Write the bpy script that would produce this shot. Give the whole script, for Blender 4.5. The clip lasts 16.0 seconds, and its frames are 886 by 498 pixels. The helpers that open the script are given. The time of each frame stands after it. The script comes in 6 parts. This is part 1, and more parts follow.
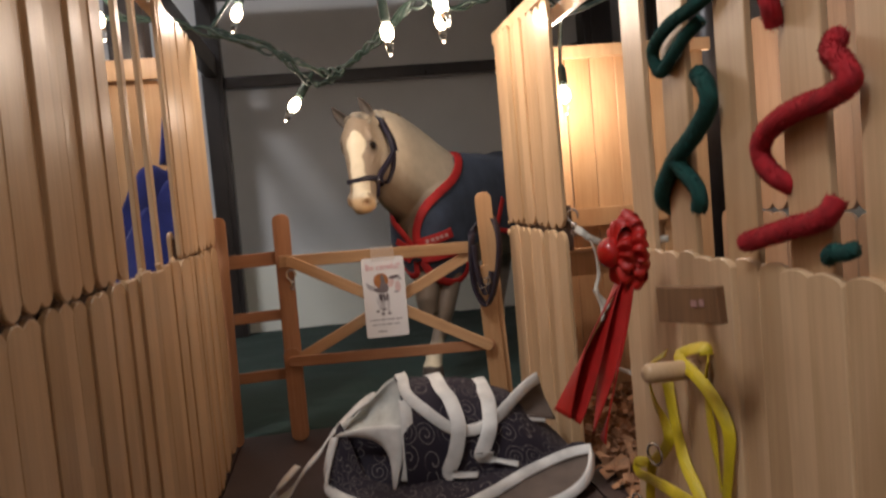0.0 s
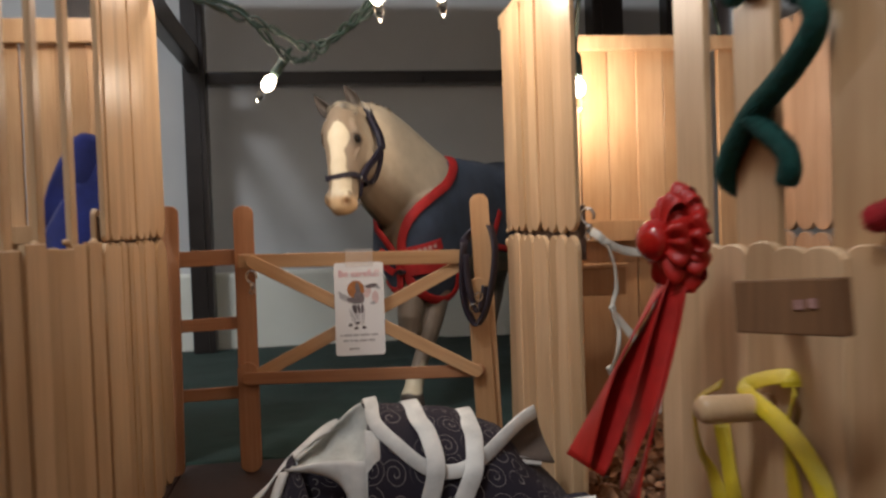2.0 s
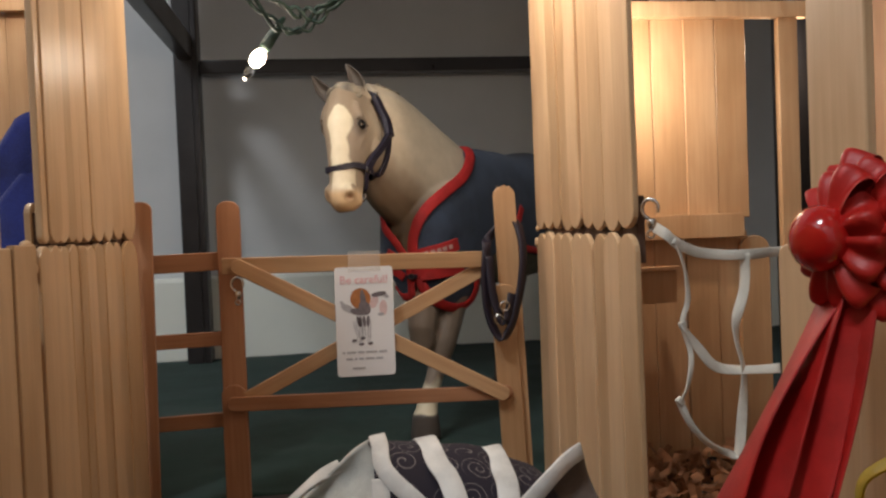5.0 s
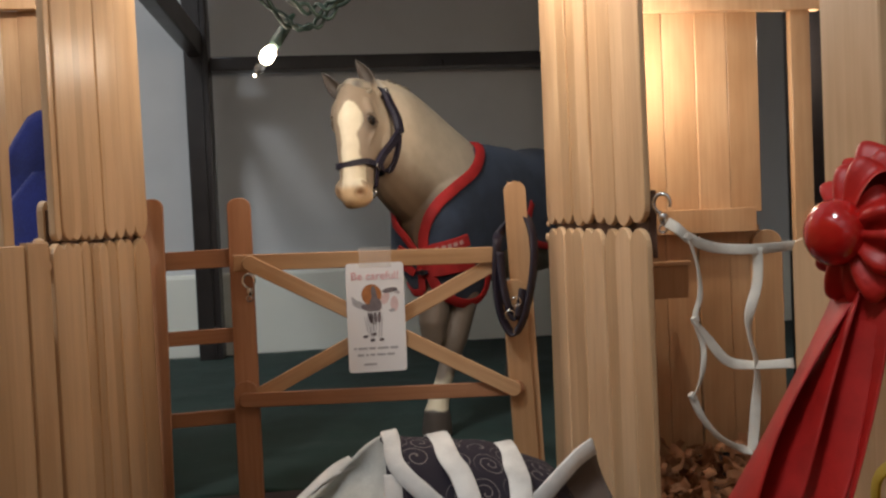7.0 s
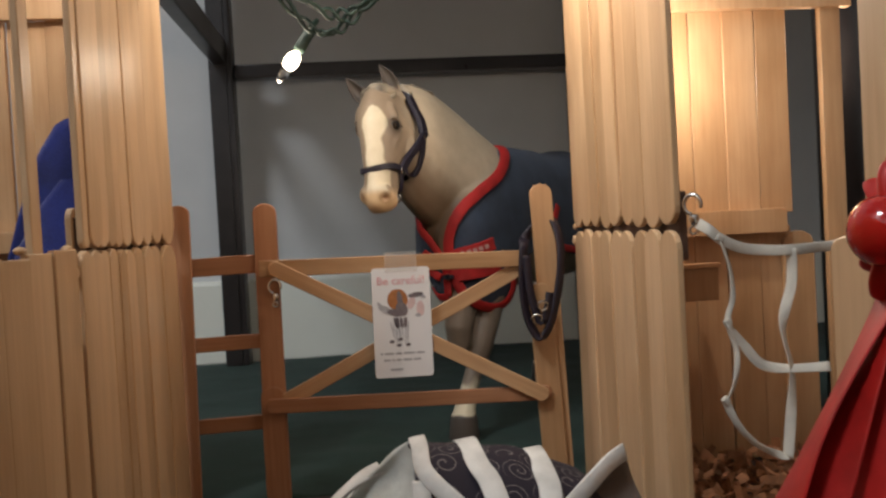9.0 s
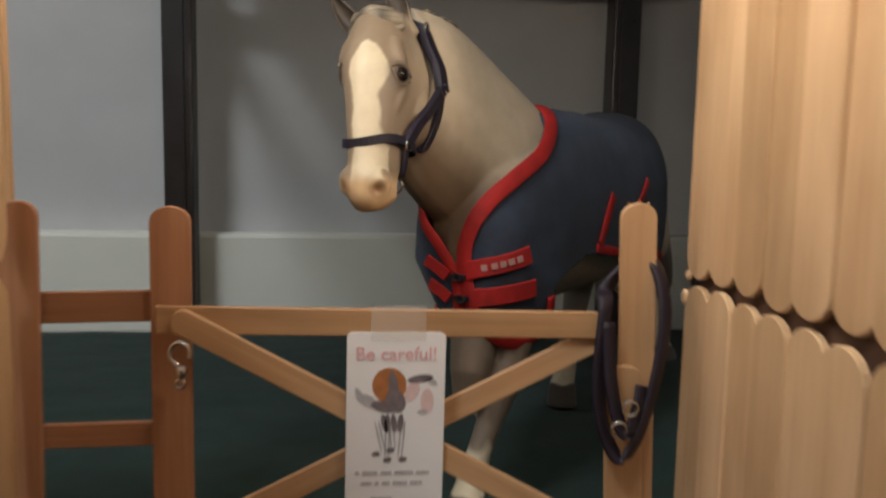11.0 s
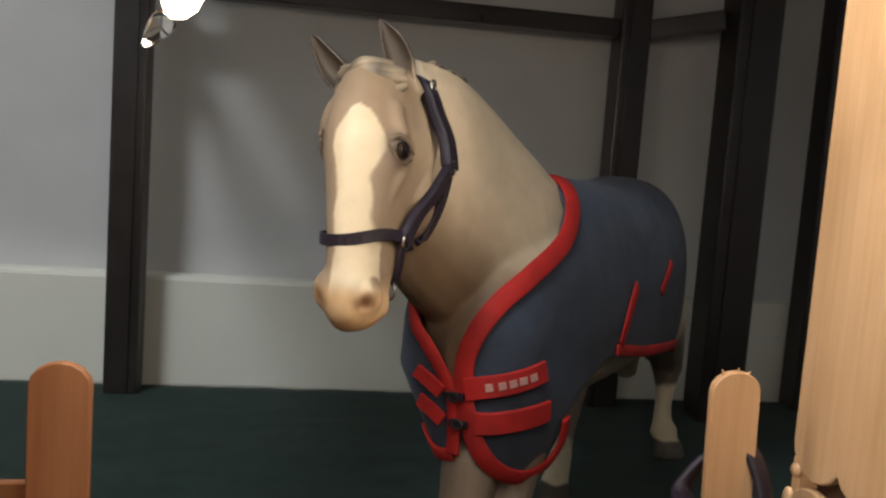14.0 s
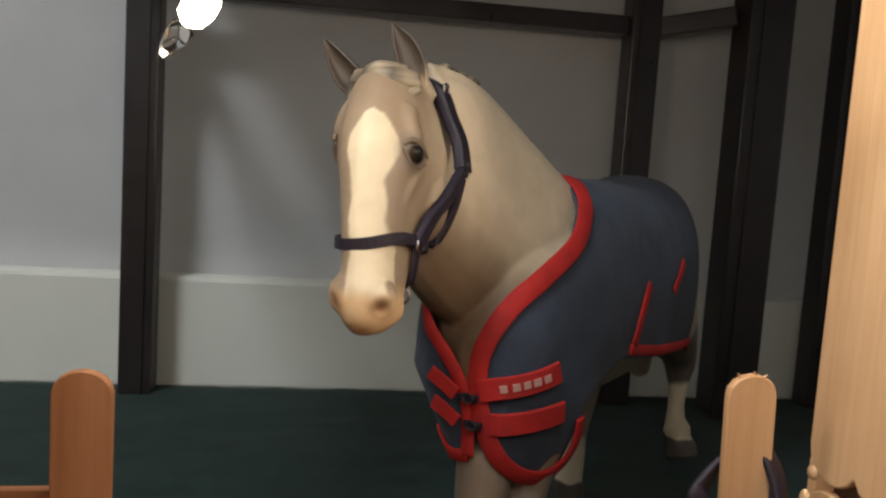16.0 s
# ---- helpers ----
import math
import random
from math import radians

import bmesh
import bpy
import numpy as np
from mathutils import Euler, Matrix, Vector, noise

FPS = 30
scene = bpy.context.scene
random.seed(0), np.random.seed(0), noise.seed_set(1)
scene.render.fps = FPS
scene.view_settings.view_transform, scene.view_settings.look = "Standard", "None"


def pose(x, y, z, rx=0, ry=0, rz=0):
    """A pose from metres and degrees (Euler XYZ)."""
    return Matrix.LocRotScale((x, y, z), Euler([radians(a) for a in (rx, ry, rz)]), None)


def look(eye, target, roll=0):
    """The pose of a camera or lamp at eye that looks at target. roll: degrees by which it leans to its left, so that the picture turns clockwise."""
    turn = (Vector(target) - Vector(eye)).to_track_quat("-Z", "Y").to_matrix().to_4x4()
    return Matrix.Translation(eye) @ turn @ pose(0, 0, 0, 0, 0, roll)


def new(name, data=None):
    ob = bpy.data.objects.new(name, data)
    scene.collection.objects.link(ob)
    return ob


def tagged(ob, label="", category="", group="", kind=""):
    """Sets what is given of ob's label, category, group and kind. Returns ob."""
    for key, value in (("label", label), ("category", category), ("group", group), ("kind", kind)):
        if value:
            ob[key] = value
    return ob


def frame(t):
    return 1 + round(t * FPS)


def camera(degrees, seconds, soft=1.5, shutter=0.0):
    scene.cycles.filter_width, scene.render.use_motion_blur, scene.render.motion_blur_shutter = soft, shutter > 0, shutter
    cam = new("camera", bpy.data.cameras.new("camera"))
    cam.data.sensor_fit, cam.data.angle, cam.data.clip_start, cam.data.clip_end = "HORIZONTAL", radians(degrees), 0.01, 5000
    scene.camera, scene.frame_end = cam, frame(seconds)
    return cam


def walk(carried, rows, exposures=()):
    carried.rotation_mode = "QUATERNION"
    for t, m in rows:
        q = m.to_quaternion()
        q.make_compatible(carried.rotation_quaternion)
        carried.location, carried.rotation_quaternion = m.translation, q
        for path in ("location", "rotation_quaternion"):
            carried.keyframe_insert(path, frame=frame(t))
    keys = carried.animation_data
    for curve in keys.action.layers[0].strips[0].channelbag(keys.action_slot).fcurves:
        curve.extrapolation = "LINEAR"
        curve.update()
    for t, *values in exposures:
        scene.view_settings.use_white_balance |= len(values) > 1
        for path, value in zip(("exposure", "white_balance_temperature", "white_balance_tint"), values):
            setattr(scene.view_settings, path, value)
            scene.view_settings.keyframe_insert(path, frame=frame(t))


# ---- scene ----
cam = camera(56.0, 16.0, soft=2.4, shutter=0.5)
METRES, EYE, TILT, LEAN, TURN = 0.44, 0.1485, -3.8, 5.0, -7.8
ROWS = [
    (0.0, 0.0, 0.0, 0.0, -0.0, 0.0, -0.0),
    (0.5, -0.0084, -0.0032, -0.0309, -0.36, -0.65, -1.21),
    (1.0, -0.011, -0.0069, -0.0339, 0.7, 0.04, -1.6),
    (1.5, -0.012, 0.0088, -0.0379, 0.18, 4.08, -3.38),
    (2.0, 0.0059, 0.1655, -0.0298, -0.66, 2.22, -3.01),
    (2.5, -0.0015, 0.2472, -0.0231, 0.93, -0.28, -4.63),
    (3.0, -0.0036, 0.2761, -0.0241, 2.37, 2.07, -3.2),
    (3.5, -0.0085, 0.2996, -0.0221, 1.59, 1.17, -3.54),
    (4.0, -0.0055, 0.3162, -0.0222, -0.2, 2.31, -2.71),
    (6.5, -0.0069, 0.3203, -0.0228, 0.22, 1.88, -2.57),
    (7.0, -0.0069, 0.3201, -0.0227, 0.53, 1.86, -2.49),
    (7.5, -0.0069, 0.3199, -0.0227, 0.7, 1.84, -2.52),
    (8.0, -0.0069, 0.3202, -0.0226, 0.75, 1.83, -2.58),
    (8.5, -0.0069, 0.3202, -0.0222, 1.06, 1.74, -2.43),
    (9.0, -0.0092, 0.3259, -0.0233, 2.18, 2.12, -2.03),
    (11.5, -0.0894, 0.8227, 0.097, -2.56, -1.87, -12.9),
    (12.0, -0.0771, 0.8632, 0.1006, -1.91, -5.36, -10.52),
    (12.5, -0.0882, 0.8559, 0.1146, -1.85, -2.72, -10.53),
    (13.0, -0.0954, 0.8512, 0.1232, -2.1, -1.73, -10.9),
    (13.5, -0.0925, 0.8487, 0.1317, -2.32, -1.45, -10.22),
    (14.0, -0.0984, 0.849, 0.1309, -1.6, -1.9, -9.04),
    (14.5, -0.1004, 0.8474, 0.1334, -1.34, -1.94, -8.49),
    (15.0, -0.1002, 0.848, 0.1334, -1.01, -2.14, -8.41),
    (15.5, -0.1012, 0.8474, 0.1343, -0.96, -2.2, -8.51),
    (16.0, -0.1018, 0.847, 0.1347, -0.93, -2.23, -8.62),
]
START = pose(0, 0, EYE, TILT, LEAN, TURN)
PATH = [(t, START @ pose(METRES * x, METRES * y, METRES * z, 90 + pitch, roll, yaw)) for t, x, y, z, yaw, pitch, roll in ROWS]
PATH += [(9.2, look((0.017, 0.1385, 0.1275), (0.205, 2.129, 0.150), -4.3)), (11.3, look((0.0150, 0.343, 0.168), (0.276, 2.310, -0.080), 4.2))]
walk(cam, sorted(PATH, key=lambda row: row[0]), ((0.0, 0.31, 6200, 19), (1.5, 0.31, 6150, 18), (2.2, 0.32, 5900, 14), (9.2, 0.33, 5900, 13), (11.3, 0.24, 5950, 12), (12.2, 0.28, 5950, 12), (13.5, 0.41, 5950, 12), (16.0, 0.43, 5950, 12)))

from mathutils.bvhtree import BVHTree

# ---- light ----
world = bpy.data.worlds.new("world")
scene.world = world
world.use_nodes = True
world.node_tree.nodes["Background"].inputs[0].default_value = (0.9, 0.72, 0.5, 1)
world.node_tree.nodes["Background"].inputs[1].default_value = 0.03
scene.view_settings.exposure = 0.0

# the last bulb is added out of view to brighten the near walls
BULBS = [
    (-0.0165, 0.556, 0.214), (0.040, 0.459, 0.238), (0.1550, 0.521, 0.2038), (-0.047, 0.553, 0.274),
    (0.0648, 0.420, 0.2426), (0.0755, 0.4956, 0.2496), (0.2672, 0.5660, 0.2195), (-0.118, 0.495, 0.262), (0.004, 0.175, 0.268),
]


def lamp(name, kind, power, color, m, size=0.004):
    data = bpy.data.lights.new(name, kind)
    data.energy, data.color = power, color
    if kind == "AREA":
        data.shape, data.size = "DISK", size
    else:
        data.shadow_soft_size = size
    ob = new(name, data)
    ob.matrix_world = m
    return ob


WARM = (1.0, 0.83, 0.63)
POWER = (0.028, 0.080, 0.26, 0.19, 0.085, 0.110, 0.032, 0.08, 0.024)
for place, power in zip(BULBS, POWER):
    lamp("bulb_light", "POINT", power, WARM, pose(*place), 0.0035)
lamp("ceiling_lamp_light", "AREA", 28.0, (0.96, 1.0, 0.95), pose(-1.08, -0.75, 2.28), 0.6)


# ---- materials ----
def material(name, rough=0.6, metal=0.0):
    m = bpy.data.materials.new(name)
    m.use_nodes = True
    tree = m.node_tree
    shader = tree.nodes["Principled BSDF"]
    shader.inputs["Roughness"].default_value = rough
    shader.inputs["Metallic"].default_value = metal
    return m, tree, shader


def node(tree, kind, **props):
    n = tree.nodes.new(kind)
    for key, value in props.items():
        if key == "operation":
            n.operation = value
        elif key == "blend_type":
            n.blend_type = value
        elif key == "data_type":
            n.data_type = value
        elif key == "feature":
            n.feature = value
    return n


def ramp(tree, source, stops):
    n = tree.nodes.new("ShaderNodeValToRGB")
    el = n.color_ramp.elements
    while len(el) < len(stops):
        el.new(0.5)
    for e, (p, c) in zip(el, stops):
        e.position, e.color = p, (*c, 1)
    tree.links.new(source, n.inputs[0])
    return n.outputs[0]


def mixed(tree, a, b, factor, how="MIX"):
    n = tree.nodes.new("ShaderNodeMix")
    n.data_type, n.blend_type = "RGBA", how
    for socket, value in ((n.inputs[0], factor), (n.inputs[6], a), (n.inputs[7], b)):
        if isinstance(value, bpy.types.NodeSocket):
            tree.links.new(value, socket)
        elif isinstance(value, tuple):
            socket.default_value = (*value, 1)
        else:
            socket.default_value = value
    return n.outputs[2]


def noise_of(tree, vec, scale, detail=4, rough=0.55):
    n = tree.nodes.new("ShaderNodeTexNoise")
    n.inputs["Scale"].default_value, n.inputs["Detail"].default_value, n.inputs["Roughness"].default_value = scale, detail, rough
    if vec:
        tree.links.new(vec, n.inputs["Vector"])
    return n.outputs[0]


def coords(tree, kind="Object", scale=(1, 1, 1), shift=None):
    c = tree.nodes.new("ShaderNodeTexCoord").outputs[kind]
    m = tree.nodes.new("ShaderNodeMapping")
    m.inputs["Scale"].default_value = scale
    tree.links.new(c, m.inputs["Vector"])
    if shift:
        tree.links.new(shift, m.inputs["Location"])
    return m.outputs[0]


def bump(tree, shader, height, strength, distance=0.0005):
    b = tree.nodes.new("ShaderNodeBump")
    b.inputs["Strength"].default_value, b.inputs["Distance"].default_value = strength, distance
    tree.links.new(height, b.inputs["Height"])
    tree.links.new(b.outputs[0], shader.inputs["Normal"])


def wood(name, light, dark, rough=0.39, stain=0.5):
    """Craft-stick birch: long grain along z, a tone of its own for each stick, blotchy handling stains."""
    m, t, s = material(name, rough)
    info = t.nodes.new("ShaderNodeObjectInfo")
    mult = node(t, "ShaderNodeVectorMath", operation="SCALE")
    mult.inputs[0].default_value = (3.1, 1.7, 2.3)
    t.links.new(info.outputs["Random"], mult.inputs["Scale"])
    v = coords(t, "Object", (420, 420, 14), mult.outputs[0])
    grain = noise_of(t, v, 1.0, 5, 0.65)
    v2 = coords(t, "Object", (60, 60, 18), mult.outputs[0])
    blotch = noise_of(t, v2, 1.0, 3)
    c = ramp(t, grain, [(0.30, dark), (0.62, light)])
    tone = ramp(t, info.outputs["Random"], [(0.0, (0.80, 0.76, 0.70)), (0.5, (0.96, 0.94, 0.92)), (1.0, (1.06, 1.06, 1.06))])
    c = mixed(t, c, tone, 1.0, "MULTIPLY")
    spots = ramp(t, blotch, [(0.36, (0.74, 0.66, 0.56)), (0.58, (1, 1, 1))])
    c = mixed(t, c, spots, stain, "MULTIPLY")
    t.links.new(c, s.inputs["Base Color"])
    r = node(t, "ShaderNodeMapRange")
    r.inputs[3].default_value, r.inputs[4].default_value = rough - 0.1, rough + 0.18
    t.links.new(grain, r.inputs[0])
    t.links.new(r.outputs[0], s.inputs["Roughness"])
    bump(t, s, grain, 0.22, 0.0004)
    return m


def cloth(name, color, weave=2600, rough=0.9, vary=0.25, sheen=0.2):
    m, t, s = material(name, rough)
    v = coords(t)
    big = noise_of(t, v, 60, 3)
    fine = noise_of(t, v, weave, 2)
    c = mixed(t, color, tuple(x * 0.6 for x in color), ramp(t, big, [(0.35, (0, 0, 0)), (0.7, (1, 1, 1))]))
    c2 = mixed(t, c, tuple(min(1, x * 1.5) for x in color), ramp(t, fine, [(0.45, (0, 0, 0)), (0.75, (vary, vary, vary))]))
    t.links.new(c2, s.inputs["Base Color"])
    s.inputs["Sheen Weight"].default_value = sheen
    bump(t, s, fine, 0.5, 0.0004)
    return m


def plain(name, color, rough=0.5, metal=0.0, scale=80, vary=0.85, relief=0.15, coat=0.0):
    m, t, s = material(name, rough, metal)
    v = coords(t)
    n = noise_of(t, v, scale, 5, 0.6)
    c = mixed(t, tuple(x * vary for x in color), color, ramp(t, n, [(0.35, (0, 0, 0)), (0.65, (1, 1, 1))]))
    t.links.new(c, s.inputs["Base Color"])
    r = node(t, "ShaderNodeMapRange")
    r.inputs[3].default_value, r.inputs[4].default_value = max(0.02, rough - 0.08), min(1, rough + 0.1)
    t.links.new(n, r.inputs[0])
    t.links.new(r.outputs[0], s.inputs["Roughness"])
    s.inputs["Coat Weight"].default_value = coat
    if relief:
        bump(t, s, noise_of(t, v, scale * 6, 3), relief, 0.0004)
    return m


PALE = wood("pale_stick_wood", (0.67, 0.465, 0.275), (0.575, 0.380, 0.215), 0.34)
HONEY = wood("honey_stick_wood", (0.56, 0.350, 0.185), (0.46, 0.272, 0.135), 0.42)
# orange sticks; the shade on the gate's front is put into this darker tone
SHADEORANGE = wood("shaded_orange_stick_wood", (0.43, 0.215, 0.11), (0.34, 0.155, 0.072), 0.5)
PLANK = wood("plank_wood", (0.64, 0.42, 0.235), (0.55, 0.345, 0.18), 0.38)
# plank wood browned in its colour to stand for the dim outer stall
SHADEPLANK = wood("shaded_plank_wood", (0.40, 0.262, 0.165), (0.32, 0.200, 0.122), 0.5)
GLUE = plain("brown_glue", (0.10, 0.05, 0.03), 0.6)
DARK = plain("dark_painted_metal", (0.034, 0.027, 0.025), 0.30, 0.0, 40, 0.7, 0.05)
FELT = cloth("green_felt", (0.0070, 0.0280, 0.0200), 1800, 0.97, 0.35, 0.05)
BROWN = wood("dark_floor_board", (0.040, 0.0185, 0.015), (0.026, 0.012, 0.010), 0.62)
WALLPAINT = plain("grey_wall_paint", (0.62, 0.61, 0.60), 0.7, 0, 12, 0.93, 0.2)
WHITEPAINT = plain("white_skirting_paint", (0.86, 0.84, 0.74), 0.45, 0, 10, 0.95, 0.08)
CEILING = plain("white_ceiling_paint", (0.8, 0.78, 0.74), 0.85, 0, 8, 0.95, 0.1)
BLUE = cloth("blue_fleece", (0.016, 0.028, 0.20), 1400, 0.95, 0.4, 0.5)
NAVY = cloth("navy_rug_cloth", (0.036, 0.050, 0.082), 2200, 0.85, 0.25, 0.05)
RED = cloth("red_binding", (0.46, 0.012, 0.009), 1800, 0.75, 0.12, 0.0)
REDSATIN = plain("red_satin", (0.50, 0.014, 0.008), 0.46, 0, 120, 0.8, 0.1)
REDTAIL = plain("red_tail_ribbon", (0.46, 0.012, 0.008), 0.50, 0, 160, 0.7, 0.15)
PRINTINK = plain("pale_print", (0.46, 0.25, 0.22), 0.7, 0, 300, 0.8, 0.0)
REDGLOSS = plain("red_button_gloss", (0.50, 0.012, 0.008), 0.12, 0, 60, 0.9, 0.0, 0.6)
REDFUZZ = plain("red_chenille", (0.46, 0.016, 0.024), 0.9, 0, 400, 0.6, 0.0)
GREENFUZZ = plain("green_chenille", (0.006, 0.070, 0.058), 0.9, 0, 400, 0.6, 0.0)
YELLOW = cloth("yellow_ribbon", (0.72, 0.54, 0.015), 2500, 0.4, 0.2, 0.0)
WHITE = cloth("white_ribbon", (0.76, 0.74, 0.70), 2500, 0.6, 0.15, 0.0)
CREAMRIBBON = cloth("cream_ribbon", (0.80, 0.74, 0.63), 2500, 0.55, 0.15, 0.0)
LINING = cloth("pale_lining", (0.60, 0.60, 0.55), 1800, 0.8, 0.2, 0.1)
STRAP = cloth("dark_halter_ribbon", (0.010, 0.006, 0.018), 2500, 0.5, 0.3, 0.0)
CHROME = plain("chrome", (0.75, 0.74, 0.72), 0.16, 1.0, 200, 0.8, 0.0)
CARD = plain("white_card", (0.80, 0.78, 0.77), 0.5, 0, 30, 0.97, 0.02)
PINKINK = plain("red_ink", (0.80, 0.44, 0.45), 0.6, 0, 300, 0.8, 0.0)
INK = plain("dark_ink", (0.20, 0.165, 0.17), 0.6, 0, 300, 0.7, 0.0)
BROWNINK = plain("brown_ink", (0.45, 0.17, 0.05), 0.6, 0, 300, 0.7, 0.0)
PLAQUE = wood("brown_stained_wood", (0.24, 0.125, 0.06), (0.15, 0.075, 0.036), 0.55)
WIRE = plain("green_wire", (0.006, 0.024, 0.015), 0.6, 0, 100, 0.8, 0.0)
STRAW = plain("wood_shavings", (0.47, 0.235, 0.115), 0.8, 0, 90, 0.45, 0.2)
TAPE = plain("clear_tape", (0.80, 0.74, 0.66), 0.25, 0, 60, 0.95, 0.0)
TAPE.node_tree.nodes["Principled BSDF"].inputs["Alpha"].default_value = 0.16
FLOORWOOD = wood("room_floor_wood", (0.16, 0.09, 0.05), (0.09, 0.05, 0.03), 0.4)


def bulb_glass():
    m, t, s = material("lit_bulb_glass", 0.1)
    s.inputs["Base Color"].default_value = (1, 0.9, 0.75, 1)
    s.inputs["Emission Color"].default_value = (1, 0.80, 0.50, 1)
    s.inputs["Emission Strength"].default_value = 22
    return m


BULBLIT = bulb_glass()
CLEAR, _t, _s = material("clear_glass", 0.05)
_s.inputs["Transmission Weight"].default_value = 1.0
_s.inputs["Base Color"].default_value = (1, 0.97, 0.92, 1)


def swirl_cloth():
    """Dark cotton printed with pale spirals, a few to the centimetre."""
    m, t, s = material("swirl_print_cotton", 0.85)
    v = coords(t, "UV", (98, 98, 0))
    vor = node(t, "ShaderNodeTexVoronoi")
    vor.inputs["Scale"].default_value, vor.inputs["Randomness"].default_value = 1.0, 0.45
    t.links.new(v, vor.inputs["Vector"])
    sub = node(t, "ShaderNodeVectorMath", operation="SUBTRACT")
    t.links.new(v, sub.inputs[0])
    t.links.new(vor.outputs["Position"], sub.inputs[1])
    sep = t.nodes.new("ShaderNodeSeparateXYZ")
    t.links.new(sub.outputs[0], sep.inputs[0])
    ang = node(t, "ShaderNodeMath", operation="ARCTAN2")
    t.links.new(sep.outputs[0], ang.inputs[0])
    t.links.new(sep.outputs[1], ang.inputs[1])
    turn = node(t, "ShaderNodeMath", operation="DIVIDE")
    t.links.new(ang.outputs[0], turn.inputs[0])
    turn.inputs[1].default_value = math.tau
    rad = node(t, "ShaderNodeMath", operation="MULTIPLY")
    t.links.new(vor.outputs["Distance"], rad.inputs[0])
    rad.inputs[1].default_value = 4.8
    add = node(t, "ShaderNodeMath", operation="ADD")
    t.links.new(turn.outputs[0], add.inputs[0])
    t.links.new(rad.outputs[0], add.inputs[1])
    fr = node(t, "ShaderNodeMath", operation="FRACT")
    t.links.new(add.outputs[0], fr.inputs[0])
    line = ramp(t, fr.outputs[0], [(0.0, (0, 0, 0)), (0.43, (0, 0, 0)), (0.48, (1, 1, 1)), (0.53, (1, 1, 1)), (0.58, (0, 0, 0))])
    near = ramp(t, vor.outputs["Distance"], [(0.54, (1, 1, 1)), (0.60, (0, 0, 0))])
    mask = mixed(t, line, near, 1.0, "MULTIPLY")
    c = mixed(t, (0.013, 0.008, 0.017), (0.23, 0.20, 0.19), mask)
    t.links.new(c, s.inputs["Base Color"])
    bump(t, s, noise_of(t, coords(t), 2200, 2), 0.4, 0.0003)
    return m


SWIRL = swirl_cloth()


def coat_paint():
    m, t, s = material("painted_horse_resin", 0.48)
    a = t.nodes.new("ShaderNodeAttribute")
    a.attribute_name = "coat"
    n = noise_of(t, coords(t), 140, 5)
    c = mixed(t, a.outputs["Color"], ramp(t, n, [(0.3, (0.86, 0.84, 0.80)), (0.7, (1.06, 1.06, 1.06))]), 0.6, "MULTIPLY")
    t.links.new(c, s.inputs["Base Color"])
    gloss = ramp(t, a.outputs["Fac"], [(0.008, (0.10, 0.10, 0.10)), (0.03, (0.50, 0.50, 0.50))])
    t.links.new(gloss, s.inputs["Roughness"])
    bump(t, s, noise_of(t, coords(t), 500, 3), 0.08, 0.0004)
    return m


COAT = coat_paint()


# ---- builders ----
def placed(ob):
    """Where ob stands in the world."""
    return (placed(ob.parent) @ ob.matrix_parent_inverse if ob.parent else Matrix()) @ ob.matrix_basis


def link(name, bm, mat, parent=None, m=None, label="", smooth=False):
    mesh = bpy.data.meshes.new(name)
    bm.normal_update()
    bm.to_mesh(mesh)
    bm.free()
    if smooth:
        mesh.polygons.foreach_set("use_smooth", [True] * len(mesh.polygons))
    mesh.materials.append(mat)
    ob = new(name, mesh)
    if parent:
        ob.parent, ob.matrix_parent_inverse = parent, placed(parent).inverted()
    if m is not None:
        ob.matrix_basis = m
    if label:
        ob["label"] = label
    return ob


def part(name, bm, mat, parent, label="", smooth=False, m=None):
    return link(name, bm, mat, parent, m, label, smooth)


def shared(name, mesh, parent, m, label=""):
    ob = new(name, mesh)
    ob.parent, ob.matrix_parent_inverse = parent, placed(parent).inverted()
    ob.matrix_basis = m
    if label:
        ob["label"] = label
    return ob


def thing(name, label, category, place=(0, 0, 0), group="", kind=""):
    ob = new(name)
    ob.empty_display_size = 0.01
    ob.location = place
    return tagged(ob, label, category, group, kind)


def box(bm, lo, hi, bevel=0.0, m=None):
    lo, hi = Vector(lo), Vector(hi)
    r = bmesh.ops.create_cube(bm, size=1.0)
    vs = r["verts"]
    for v in vs:
        v.co = Vector((lo[i] + (v.co[i] + 0.5) * (hi[i] - lo[i]) for i in range(3)))
    if m is not None:
        bmesh.ops.transform(bm, matrix=m, verts=vs)
    if bevel:
        edges = list({e for v in vs for e in v.link_edges})
        bmesh.ops.bevel(bm, geom=edges, offset=bevel, segments=2, affect="EDGES", profile=0.6)
    return bm


def boxed(lo, hi, bevel=0.0, m=None):
    return box(bmesh.new(), lo, hi, bevel, m)


def smoothed(points, n=8, closed=False):
    p = [Vector(q) for q in points]
    out = []
    count = len(p) if closed else len(p) - 1
    for i in range(count):
        if closed:
            a, b, c, d = (p[(i + k) % len(p)] for k in (-1, 0, 1, 2))
        else:
            a, b, c, d = p[max(i - 1, 0)], p[i], p[i + 1], p[min(i + 2, len(p) - 1)]
        for k in range(n):
            t = k / n
            out.append(0.5 * (2 * b + (c - a) * t + (2 * a - 5 * b + 4 * c - d) * t * t + (3 * b - a - 3 * c + d) * t ** 3))
    if not closed:
        out.append(p[-1])
    return out


